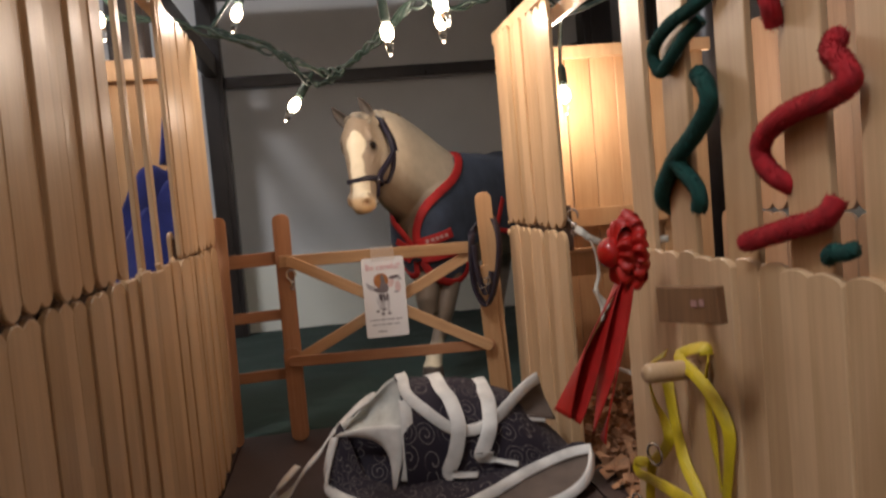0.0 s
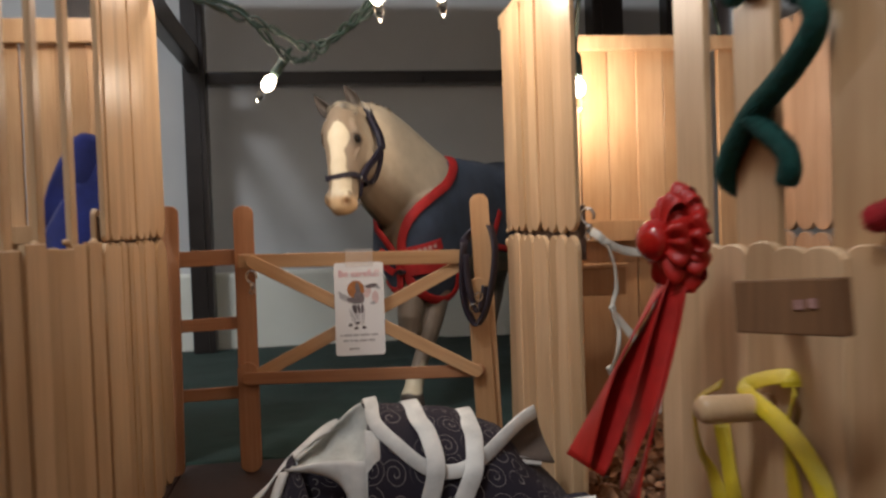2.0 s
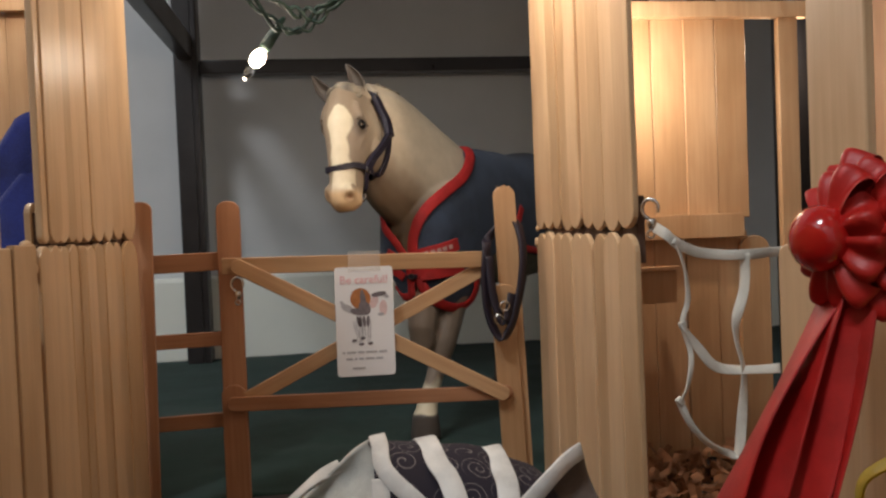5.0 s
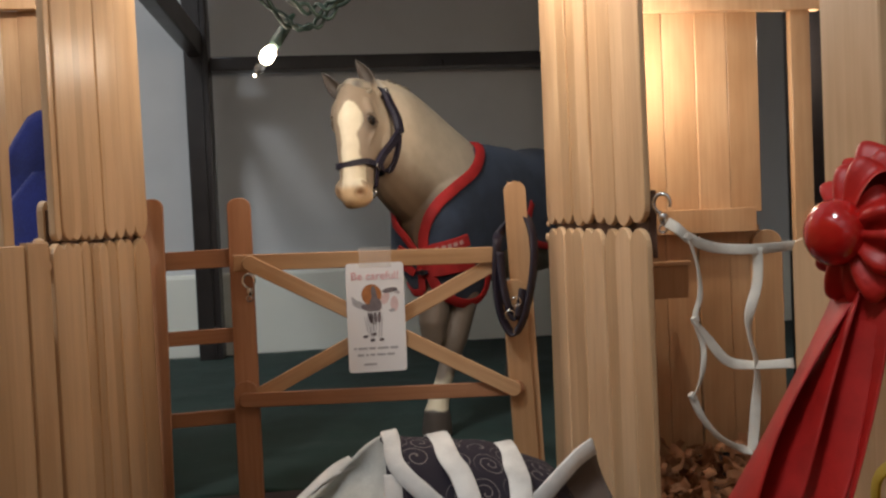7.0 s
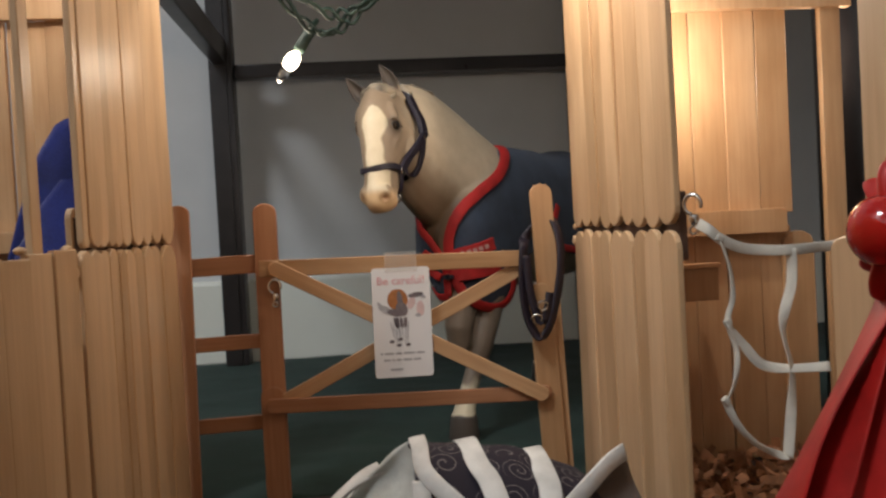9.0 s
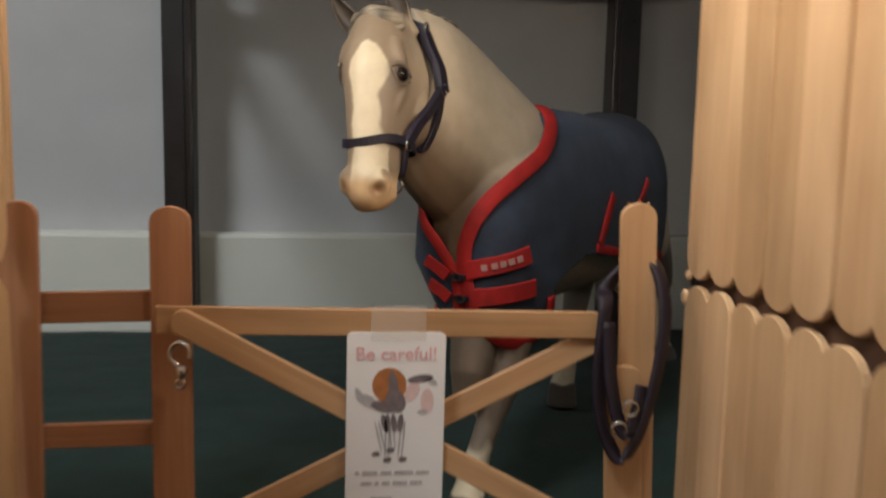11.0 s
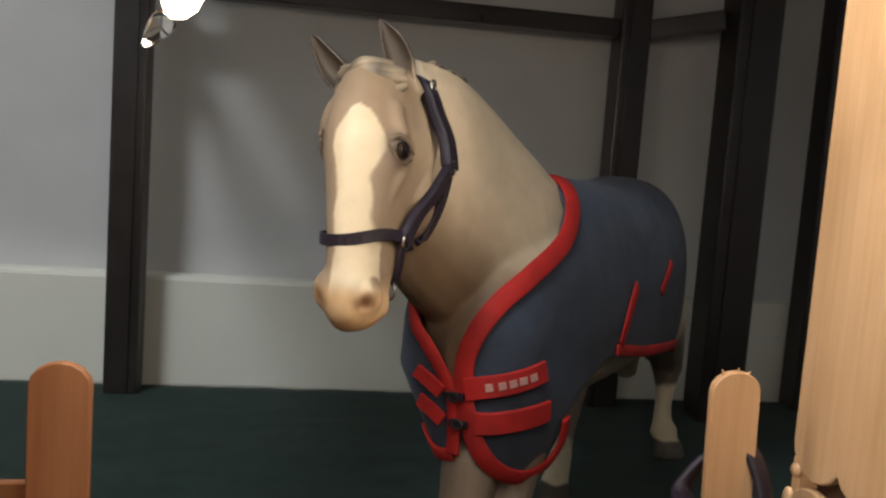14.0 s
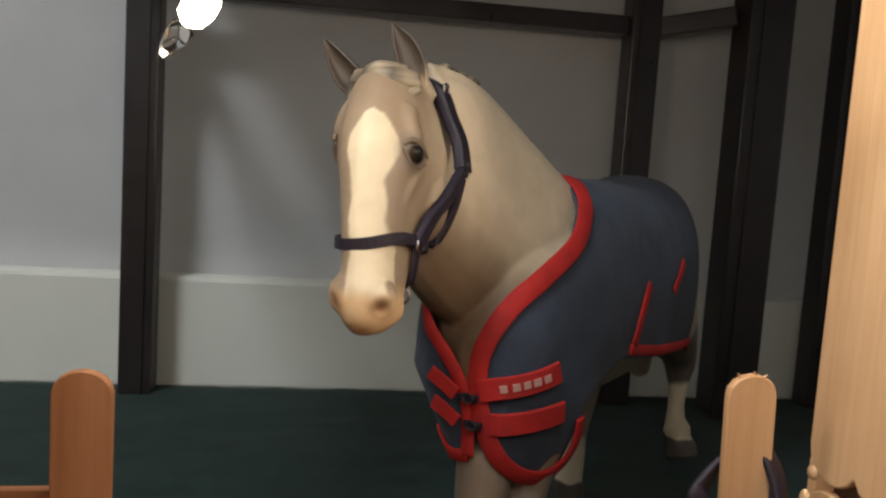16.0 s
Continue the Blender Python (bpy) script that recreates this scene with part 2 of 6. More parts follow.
def tube(bm, pts, radius, seg=8, closed=False):
    """A round tube along pts; radius a number or one a point."""
    pts = [Vector(p) for p in pts]
    n = len(pts)
    rad = radius if isinstance(radius, (list, tuple)) else [radius] * n
    rings, side = [], None
    for i, p in enumerate(pts):
        a, b = (pts[i - 1], pts[(i + 1) % n]) if closed else (pts[max(i - 1, 0)], pts[min(i + 1, n - 1)])
        t = (b - a).normalized()
        if side is None:
            side = t.orthogonal().normalized()
        side = (side - t * side.dot(t)).normalized()
        up = t.cross(side)
        rings.append([bm.verts.new(p + (side * math.cos(k * math.tau / seg) + up * math.sin(k * math.tau / seg)) * rad[i]) for k in range(seg)])
    for i in range(n if closed else n - 1):
        a, b = rings[i], rings[(i + 1) % n]
        for k in range(seg):
            bm.faces.new((a[k], a[(k + 1) % seg], b[(k + 1) % seg], b[k]))
    if not closed:
        bm.faces.new(list(reversed(rings[0])))
        bm.faces.new(rings[-1])
    return bm


def ribbon(bm, pts, width, thick, side, closed=False):
    """A flat band along pts. side: the direction across it, one vector or one a point."""
    pts = [Vector(p) for p in pts]
    n = len(pts)
    sides = [Vector(s) for s in side] if isinstance(side, list) else [Vector(side)] * n
    rings = []
    for i, p in enumerate(pts):
        a, b = (pts[i - 1], pts[(i + 1) % n]) if closed else (pts[max(i - 1, 0)], pts[min(i + 1, n - 1)])
        t = (b - a).normalized()
        s = (sides[i] - t * sides[i].dot(t)).normalized()
        u = t.cross(s)
        w, h = (width[i] if isinstance(width, list) else width) / 2, thick / 2
        rings.append([bm.verts.new(p + s * x + u * y) for x, y in ((-w, -h * 0.5), (-w * 0.9, -h), (w * 0.9, -h), (w, -h * 0.5), (w, h * 0.5), (w * 0.9, h), (-w * 0.9, h), (-w, h * 0.5))])
    for i in range(n if closed else n - 1):
        a, b = rings[i], rings[(i + 1) % n]
        for k in range(8):
            bm.faces.new((a[k], a[(k + 1) % 8], b[(k + 1) % 8], b[k]))
    if not closed:
        bm.faces.new(list(reversed(rings[0])))
        bm.faces.new(rings[-1])
    return bm


def ball(bm, centre, radii, turn=None, u=16, v=10):
    r = bmesh.ops.create_uvsphere(bm, u_segments=u, v_segments=v, radius=1.0)
    m = Matrix.Translation(centre) @ (turn.to_4x4() if turn is not None else Matrix()) @ Matrix.Diagonal((*radii, 1))
    bmesh.ops.transform(bm, matrix=m, verts=r["verts"])
    return bm


STICKS = {}


def stick_mesh(length, width, thick, mat, top=True, bottom=True):
    """A craft stick standing on z = 0 with rounded ends and softened edges."""
    key = (round(length, 4), round(width, 4), round(thick, 4), mat.name, top, bottom)
    if key in STICKS:
        return STICKS[key]
    r = width / 2
    ease = 0.8 if top is True else float(top)
    outline = []
    if top:
        outline += [(r * math.cos(a), length - r * ease + r * ease * math.sin(a)) for a in (k * math.pi / 8 for k in range(9))]
    else:
        outline += [(r, length), (-r, length)]
    if bottom:
        outline += [(r * math.cos(a), r * 0.8 + r * 0.8 * math.sin(a)) for a in (math.pi + k * math.pi / 8 for k in range(9))]
    else:
        outline += [(-r, 0), (r, 0)]
    bm = bmesh.new()
    c = Vector((0, length / 2))
    rings = []
    for y, inset in ((-thick / 2, 0.0003), (-thick / 2 + 0.0003, 0), (thick / 2 - 0.0003, 0), (thick / 2, 0.0003)):
        ring = []
        for x, z in outline:
            fx = 1 - inset / r
            zz = z + (inset if z < length / 2 else -inset)
            ring.append(bm.verts.new((x * fx, y, zz)))
        rings.append(ring)
    n = len(outline)
    for a, b in zip(rings, rings[1:]):
        for k in range(n):
            bm.faces.new((a[k], a[(k + 1) % n], b[(k + 1) % n], b[k]))
    bm.faces.new(rings[0])
    bm.faces.new(list(reversed(rings[-1])))
    bmesh.ops.recalc_face_normals(bm, faces=bm.faces)
    mesh = bpy.data.meshes.new("stick")
    bm.to_mesh(mesh)
    bm.free()
    mesh.materials.append(mat)
    STICKS[key] = mesh
    return mesh


def flat_stick(parent, a, b, width, thick, mat, facing, name="rail", label="", top=True, bottom=True):
    """A stick from a to b whose broad face looks along facing."""
    a, b, f = Vector(a), Vector(b), Vector(facing)
    z = (b - a).normalized()
    y = (-f - z * (-f).dot(z)).normalized()
    x = y.cross(z)
    m = Matrix((x, y, z)).transposed().to_4x4()
    m.translation = a
    return shared(name, stick_mesh((b - a).length, width, thick, mat, top, bottom), parent, m, label)


# ---- the room ----
def room():
    link("floor", boxed((-1.6, -1.8, -0.030), (1.7, 1.058, -0.004)), FLOORWOOD)
    tagged(bpy.data.objects["floor"], "dark wooden room floor under the toy stable", "floor", kind="structure")
    sides = (
        ("wall_north", (-1.6, 1.058, -0.03), (1.7, 1.158, 2.4)), ("wall_south", (-1.6, -1.9, -0.03), (1.7, -1.8, 2.4)),
        ("wall_west", (-1.7, -1.9, -0.03), (-1.6, 1.158, 2.4)), ("wall_east", (1.7, -1.9, -0.03), (1.8, 1.158, 2.4)),
    )
    for name, lo, hi in sides:
        tagged(link(name, boxed(lo, hi), WALLPAINT), "plain taupe painted room wall", "wall", kind="structure")
    tagged(link("ceiling", boxed((-1.6, -1.8, 2.4), (1.7, 1.058, 2.46)), CEILING), "plain white painted room ceiling", "ceiling", kind="structure")
    bm = boxed((-1.6, 1.0365, -0.004), (1.7, 1.0575, 0.0850), 0.0040)
    tagged(link("baseboard", bm, WHITEPAINT), "white painted skirting board along the wall", "baseboard", kind="structure")


room()


def green_felt():
    bm = bmesh.new()
    nx, ny = 90, 60
    x0, x1, y0, y1 = -0.55, 0.62, 0.556, 1.0345
    grid = []
    for j in range(ny + 1):
        row = []
        for i in range(nx + 1):
            x, y = x0 + (x1 - x0) * i / nx, y0 + (y1 - y0) * j / ny
            z = -0.0012 + 0.0012 * noise.noise(Vector((x * 22, y * 22, 0))) + 0.0009 * noise.noise(Vector((x * 70, y * 70, 3)))
            z += 0.0022 * math.exp(-((x - 0.02 - 0.35 * (y - 0.7)) / 0.006) ** 2)
            row.append(bm.verts.new((x, y, z)))
        grid.append(row)
    for j in range(ny):
        for i in range(nx):
            bm.faces.new((grid[j][i], grid[j][i + 1], grid[j + 1][i + 1], grid[j + 1][i]))
    ob = link("rug", bm, FELT, smooth=True)
    mod = ob.modifiers.new("thickness", "SOLIDIFY")
    mod.thickness = 0.0016
    return tagged(ob, "dark green felt cloth laid on the floor, lightly creased", "cloth")


green_felt()


def aisle_floor():
    top = thing("floor_board", "dark brown wooden board under the toy stable aisle", "floor", (0.02, 0.25, -0.004), kind="structure")
    part("board", boxed((-0.0700, -0.30, -0.0035), (0.1145, 0.5545, 0.0), 0.0005), BROWN, top)
    part("board", boxed((0.1155, -0.10, -0.0035), (0.268, 0.5545, 0.0)), BROWN, top)
    part("board", boxed((-0.268, -0.30, -0.0035), (-0.0710, 0.5545, 0.0)), BROWN, top)


aisle_floor()


def dark_frame():
    """The low shelf of dark painted bars that stands round the horse."""
    top = thing("shelf_frame", "dark brown painted shelf frame on square posts", "shelf", (0.05, 0.87, 0))
    posts = ((-0.121, 1.0195, 0.0120, 0.0120), (0.2525, 1.0195, 0.0120, 0.0120), (0.3360, 0.9870, 0.0178, 0.0150), (0.4330, 1.0195, 0.0120, 0.0120), (-0.121, 0.585, 0.0120, 0.0120))
    for x, y, w, d in posts:
        bm = boxed((x - w, y - d, -0.0015), (x + w, y + d, 0.398), 0.002)
        box(bm, (x - w * 0.45, y - d - 0.0016, 0.0), (x + w * 0.45, y - d + 0.0002, 0.39))
        part("post", bm, DARK, top)
    part("top_board", boxed((-0.128, 0.600, 0.3985), (0.750, 1.034, 0.4160), 0.002), DARK, top)
    part("rail", boxed((-0.108, 1.0110, 0.2925), (0.2400, 1.0290, 0.3065), 0.0015), DARK, top)
    side = bmesh.new()
    box(side, (0.0, -0.0070, -0.0075), (0.0600, 0.0070, 0.0075), 0.0015, pose(0.2630, 1.0160, 0.2995, 0, -10, -21))
    part("rail", side, DARK, top)
    part("rail", boxed((-0.128, 0.597, 0.306), (-0.114, 1.007, 0.330), 0.0015), DARK, top)
    part("rail", boxed((-0.122, 0.712, 0.342), (0.2330, 0.728, 0.398), 0.0015), DARK, top)


dark_frame()


def far_post():
    top = thing("metal_post", "dark glossy round metal post behind the stall", "post", (0.292, 0.60, 0))
    bm = bmesh.new()
    tube(bm, [(0.2935, 0.605, -0.004), (0.2935, 0.605, 0.398)], 0.0125, 20)
    part("tube", bm, DARK, top, smooth=True)


far_post()

# ---- stable walls of craft sticks ----
W = 0.0165
rnd = random.Random(7)


def upright(parent, x, y, z0, length, facing, width=W, mat=None, thick=0.0021, name="stick", top=True, bottom=True, lean=0.5):
    turn = {"x-": -90, "x+": 90, "y-": 0, "y+": 180}[facing]
    m = pose(x + rnd.uniform(-0.0005, 0.0005), y, z0 + rnd.uniform(-0.0006, 0.0006), rnd.uniform(-lean, lean) * 0.4, rnd.uniform(-lean, lean), turn + rnd.uniform(-1.6, 1.6))
    return shared(name, stick_mesh(length, width, thick, mat or PALE, top, bottom), parent, m)


def rail_along(parent, a, b, mat, name="rail", label=""):
    a, b = Vector(a), Vector(b)
    return part(name, boxed(a, b, 0.0004), mat, parent, label)


def left_wall():
    top = thing("wall_1", "stall front of upright pale craft sticks with a barred window", "wall", (-0.0725, 0.3, 0), kind="structure")
    edges = [-0.205 + 0.0123 * k for k in range(42)] + [0.3155, 0.3315, 0.3480, 0.3640, 0.3800, 0.3965]
    pillar = [0.4000, 0.4110, 0.4210, 0.4315, 0.4405, 0.4490, 0.4600, 0.4735, 0.4890, 0.5070, 0.5295]
    for k, (a, b) in enumerate(list(zip(edges, edges[1:])) + list(zip(pillar, pillar[1:]))):
        window = 0.299 < a < 0.398
        w, mid = b - a, (a + b) / 2
        proud = (0.0, 0.0004, 0.0011, 0.0002, 0.0007)[k % 5]
        upright(top, -0.0727 + proud, mid, 0.0004, 0.1275 if not window else rnd.uniform(0.1270, 0.1290), "x+", w + (0.0013 if b != 0.3965 else 0.0), top=not window)
        if not window:
            proud = (0.0006, 0.0, 0.0003, 0.0009, 0.0001)[k % 5]
            cut = 0.0062 if a == pillar[0] else 0.0
            upright(top, -0.0727 + proud, mid + cut / 2, 0.1285, 0.124, "x+", w - cut + 0.0013)
    # a short stick behind the open slit
    upright(top, -0.0752, 0.3985, 0.0004, 0.1065, "x+", 0.0100, lean=0.2)
    for y, w in ((0.318, 0.0060), (0.346, 0.0062), (0.381, 0.0074)):
        upright(top, -0.0765, y, 0.112, 0.144, "x+", w, name="bar", lean=0.3)
    upright(top, -0.0765, 0.4130, 0.112, 0.0290, "x+", 0.0080, name="bar", lean=0.3)
    # dark glue and a hidden batten behind the joint, a rail along the top of the bars
    rail_along(top, (-0.0770, -0.20, 0.1165), (-0.0742, 0.285, 0.1385), GLUE, "batten", "dark brown glued batten")
    rail_along(top, (-0.0770, 0.4105, 0.1165), (-0.0742, 0.521, 0.1385), GLUE, "batten", "dark brown glued batten")
    rail_along(top, (-0.0770, 0.286, 0.098), (-0.0747, 0.4095, 0.107), PALE, "rail")
    rail_along(top, (-0.0800, 0.255, 0.2495), (-0.0748, 0.521, 0.2565), PALE, "rail")
    rail_along(top, (-0.0770, -0.20, 0.2420), (-0.0745, 0.254, 0.2500), PALE, "rail")
    return top


left_wall()


def right_walls():
    top = thing("wall_2", "stall corner of upright pale craft sticks", "wall", (0.116, 0.48, 0), kind="structure")
    n = 9
    for k in range(n):
        y = 0.405 + (k + 0.5) * 0.131 / n
        upright(top, 0.1162 - 0.0006 * (k % 2), y, 0.0004, 0.1240, "x-", 0.0155)
        upright(top, 0.1162 - 0.0006 * ((k + 1) % 2), y, 0.1255, 0.122 - 0.001 * (8 - k) * 0.9, "x-", 0.0155)
    rail_along(top, (0.1178, 0.409, 0.114), (0.1206, 0.531, 0.137), GLUE, "batten", "dark brown glued batten")
    rail_along(top, (0.1175, 0.2105, 0.2440), (0.1215, 0.5535, 0.2515), PALE, "rail")
    rail_along(top, (0.1225, 0.2105, 0.2310), (0.1255, 0.5535, 0.2385), PALE, "rail")

    near = thing("wall_3", "half-height stall front of pale craft sticks with wide bars above", "wall", (0.107, 0.2, 0), kind="structure")
    y, k = 0.301, 0
    while y > 0.160:
        proud = (0.0, 0.0003, 0.0007, 0.0001)[k % 4]
        upright(near, 0.1087 - proud, y - 0.0062, 0.0004, 0.1235, "x-", 0.0134, top=0.35)
        y -= 0.0124
        k += 1
    for y in (0.2855, 0.2505, 0.2143, 0.1800, 0.1515):
        upright(near, 0.1110, y, 0.112, 0.135, "x-", 0.0174, name="bar", lean=0.4)
    rail_along(near, (0.1124, 0.144, 0.098), (0.1148, 0.299, 0.107), PALE)
    rail_along(near, (0.1130, 0.141, 0.2400), (0.1158, 0.299, 0.2490), PALE)


right_walls()


def partitions():
    right = thing("wall_4", "back partition of honey-coloured planks with a middle rail", "wall", (0.17, 0.556, 0), kind="structure")
    x, k = 0.1314, 0
    while x < 0.226:
        w = 0.0172
        upright(right, x + w / 2, 0.5560 + 0.0006 * (k % 2), 0.128, 0.108, "y-", w, PLANK, 0.003, "plank", False, False, 0.15)
        upright(right, x + w / 2, 0.5590 + 0.0006 * (k % 2), 0.0004, 0.120, "y-", w, PLANK, 0.003, "plank", False, False, 0.15)
        x += w + 0.0002
        k += 1
    rail_along(right, (0.1340, 0.5495, 0.1175), (0.2300, 0.5543, 0.1300), PLANK)
    rail_along(right, (0.1340, 0.5495, 0.2315), (0.2690, 0.5543, 0.2400), PLANK)
    upright(right, 0.2575, 0.5530, 0.0004, 0.236, "y-", 0.0108, PLANK, 0.004, "post", False, False, 0.1)
    upright(right, 0.2385, 0.5560, 0.0004, 0.118, "y-", 0.0170, PLANK, 0.003, "plank", True, False, 0.2)

    outer = thing("wall_5", "outer stall wall of planks with open bars, dimness put into their brown", "wall", (0.268, 0.4, 0), kind="structure")
    y, k = 0.545, 0
    while y > 0.02:
        upright(outer, 0.2680 + 0.0006 * (k % 2), y - W / 2, 0.0004, 0.120, "x-", W, SHADEPLANK, 0.003, "plank", True, False, 0.2)
        if y < 0.54:
            upright(outer, 0.2695, y - W / 2, 0.1215, 0.118, "x-", W, SHADEPLANK, 0.003, "plank", True, True, 0.2)
        y -= W
        k += 1
    rail_along(outer, (0.2715, 0.02, 0.2310), (0.2745, 0.548, 0.2400), SHADEPLANK)

    left = thing("wall_6", "back partition of honey-coloured planks in the stall", "wall", (-0.16, 0.552, 0), kind="structure")
    x, k = -0.0785, 0
    while x > -0.262:
        w = 0.0172
        upright(left, x - w / 2, 0.5535 + 0.0006 * (k % 2), 0.0004, 0.236, "y-", w, PLANK, 0.003, "plank", False, False, 0.15)
        x -= w + 0.0002
        k += 1
    rail_along(left, (-0.2640, 0.5470, 0.2360), (-0.0785, 0.5515, 0.2490), PLANK)
    rail_along(left, (-0.2640, 0.5470, 0.1280), (-0.0785, 0.5515, 0.1380), PLANK)

    back = thing("wall_7", "outer stall wall of honey-coloured planks", "wall", (-0.268, 0.2, 0), kind="structure")
    y = 0.545
    while y > -0.2:
        upright(back, -0.2690, y - W / 2, 0.0004, 0.236, "x+", W, PLANK, 0.003, "plank", True, False, 0.2)
        y -= W
    rail_along(back, (-0.2745, -0.2, 0.2310), (-0.2715, 0.545, 0.2400), PLANK)


partitions()


# ---- gate and fence ----
def fence_and_gate():
    front = (0, -1, 0)
    fence = thing("fence", "short craft stick fence beside the gate, its shade toned in orange-brown", "fence", (-0.05, 0.533, 0))
    flat_stick(fence, (-0.0722, 0.5335, 0), (-0.0700, 0.5335, 0.1458), 0.0098, 0.0020, SHADEORANGE, front, "post")
    flat_stick(fence, (-0.0318, 0.5335, 0), (-0.0313, 0.5335, 0.1448), 0.0108, 0.0020, SHADEORANGE, front, "post")
    flat_stick(fence, (-0.0320, 0.5310, 0), (-0.0320, 0.5310, 0.060), 0.0108, 0.0018, SHADEORANGE, front, "post")
    for z in (0.1165, 0.0805, 0.0425):
        flat_stick(fence, (-0.0745, 0.5362, z), (-0.0295, 0.5362, z + 0.0008), 0.0086 if z > 0.1 else 0.0068, 0.0020, SHADEORANGE, front, "rail")

    hinge = thing("gate_post", "honey-coloured craft stick gate post with a rounded top", "post", (0.0985, 0.533, 0))
    flat_stick(hinge, (0.1032, 0.5335, 0), (0.0986, 0.5335, 0.1473), 0.0106, 0.0020, HONEY, front, "post")
    for dx, lean, h in ((-0.0026, -0.0007, 0.0012), (-0.0012, 0.0006, 0.0009), (0.0006, -0.0004, 0.0013), (0.0022, 0.0009, 0.0010)):
        root = Vector((0.0986 + dx, 0.5335, 0.1469 - abs(dx) * 0.22))
        part("splinter", tube(bmesh.new(), [root, root + Vector((lean, -0.0003, h))], [0.0005, 0.0001], 5), HONEY, hinge)
    flat_stick(hinge, (0.0995, 0.5308, 0), (0.0955, 0.5308, 0.1005), 0.0115, 0.0020, HONEY, front, "brace")
    flat_stick(hinge, (0.1010, 0.5362, 0.0500), (0.1046, 0.5362, 0.0500), 0.0068, 0.0020, SHADEORANGE, front, "rail")
    flat_stick(hinge, (0.1010, 0.5362, 0.0815), (0.1046, 0.5362, 0.0815), 0.0068, 0.0020, SHADEORANGE, front, "rail")

    gate = thing("gate", "honey-coloured craft stick gate with crossed braces", "gate", (0.03, 0.529, 0.04))
    flat_stick(gate, (-0.0345, 0.5286, 0.1148), (0.0863, 0.5286, 0.1128), 0.0076, 0.0018, HONEY, front, "rail", "", False, False)
    flat_stick(gate, (-0.0350, 0.5286, 0.0515), (0.0985, 0.5286, 0.0485), 0.0068, 0.0018, SHADEORANGE, front, "rail")
    flat_stick(gate, (-0.0300, 0.5266, 0.1160), (0.0960, 0.5266, 0.0470), 0.0070, 0.0018, HONEY, front, "brace")
    flat_stick(gate, (-0.0260, 0.5305, 0.0530), (0.0870, 0.5305, 0.1085), 0.0070, 0.0018, HONEY, front, "brace", "", True, False)
    return gate


fence_and_gate()


def clasp(name, centre, size, label, side=Vector((1, 0, 0))):
    """A small lobster clasp: a hooked ring, a barrel and a lever."""
    c, s, up = Vector(centre), side.normalized(), Vector((0, 0, 1))
    top = thing(name, label, "clasp", centre)
    ring = [c + (s * math.cos(a) * 0.42 + up * (math.sin(a) * 0.5 + 0.35)) * size for a in (k * math.tau / 14 - 0.4 for k in range(12))]
    part("hook", tube(bmesh.new(), smoothed(ring, 3), size * 0.10, 8), CHROME, top, smooth=True)
    barrel = [c + up * size * z + s * size * 0.05 for z in (-0.15, -0.3, -0.55, -0.75)]
    part("barrel", tube(bmesh.new(), barrel, [size * 0.18, size * 0.26, size * 0.22, size * 0.10], 10), CHROME, top, smooth=True)
    loop = [c + (s * math.cos(a) * 0.2 + up * (math.sin(a) * 0.2 - 0.95)) * size for a in (k * math.tau / 10 for k in range(10))]
    part("loop", tube(bmesh.new(), loop, size * 0.07, 6, True), CHROME, top, smooth=True)
    return top


clasp("clasp", (-0.0275, 0.5235, 0.1045), 0.0062, "small silver clasp hanging from the gate post")
clasp("clasp", (0.1165, 0.3940, 0.1300), 0.0062, "silver lobster clasp on the stall corner", Vector((0.8, -0.6, 0)))


def text_mesh(words, size, mat, parent, m, name="lettering"):
    curve = bpy.data.curves.new(name, "FONT")
    curve.body, curve.size, curve.align_x, curve.align_y = words, size, "CENTER", "CENTER"
    curve.extrude, curve.offset, curve.resolution_u = 0.00004, size * 0.004, 3
    tmp = bpy.data.objects.new(name, curve)
    scene.collection.objects.link(tmp)
    bpy.context.view_layer.update()
    mesh = bpy.data.meshes.new_from_object(tmp.evaluated_get(bpy.context.evaluated_depsgraph_get()))
    bpy.data.objects.remove(tmp)
    mesh.materials.clear()
    mesh.materials.append(mat)
    return shared(name, mesh, parent, m)


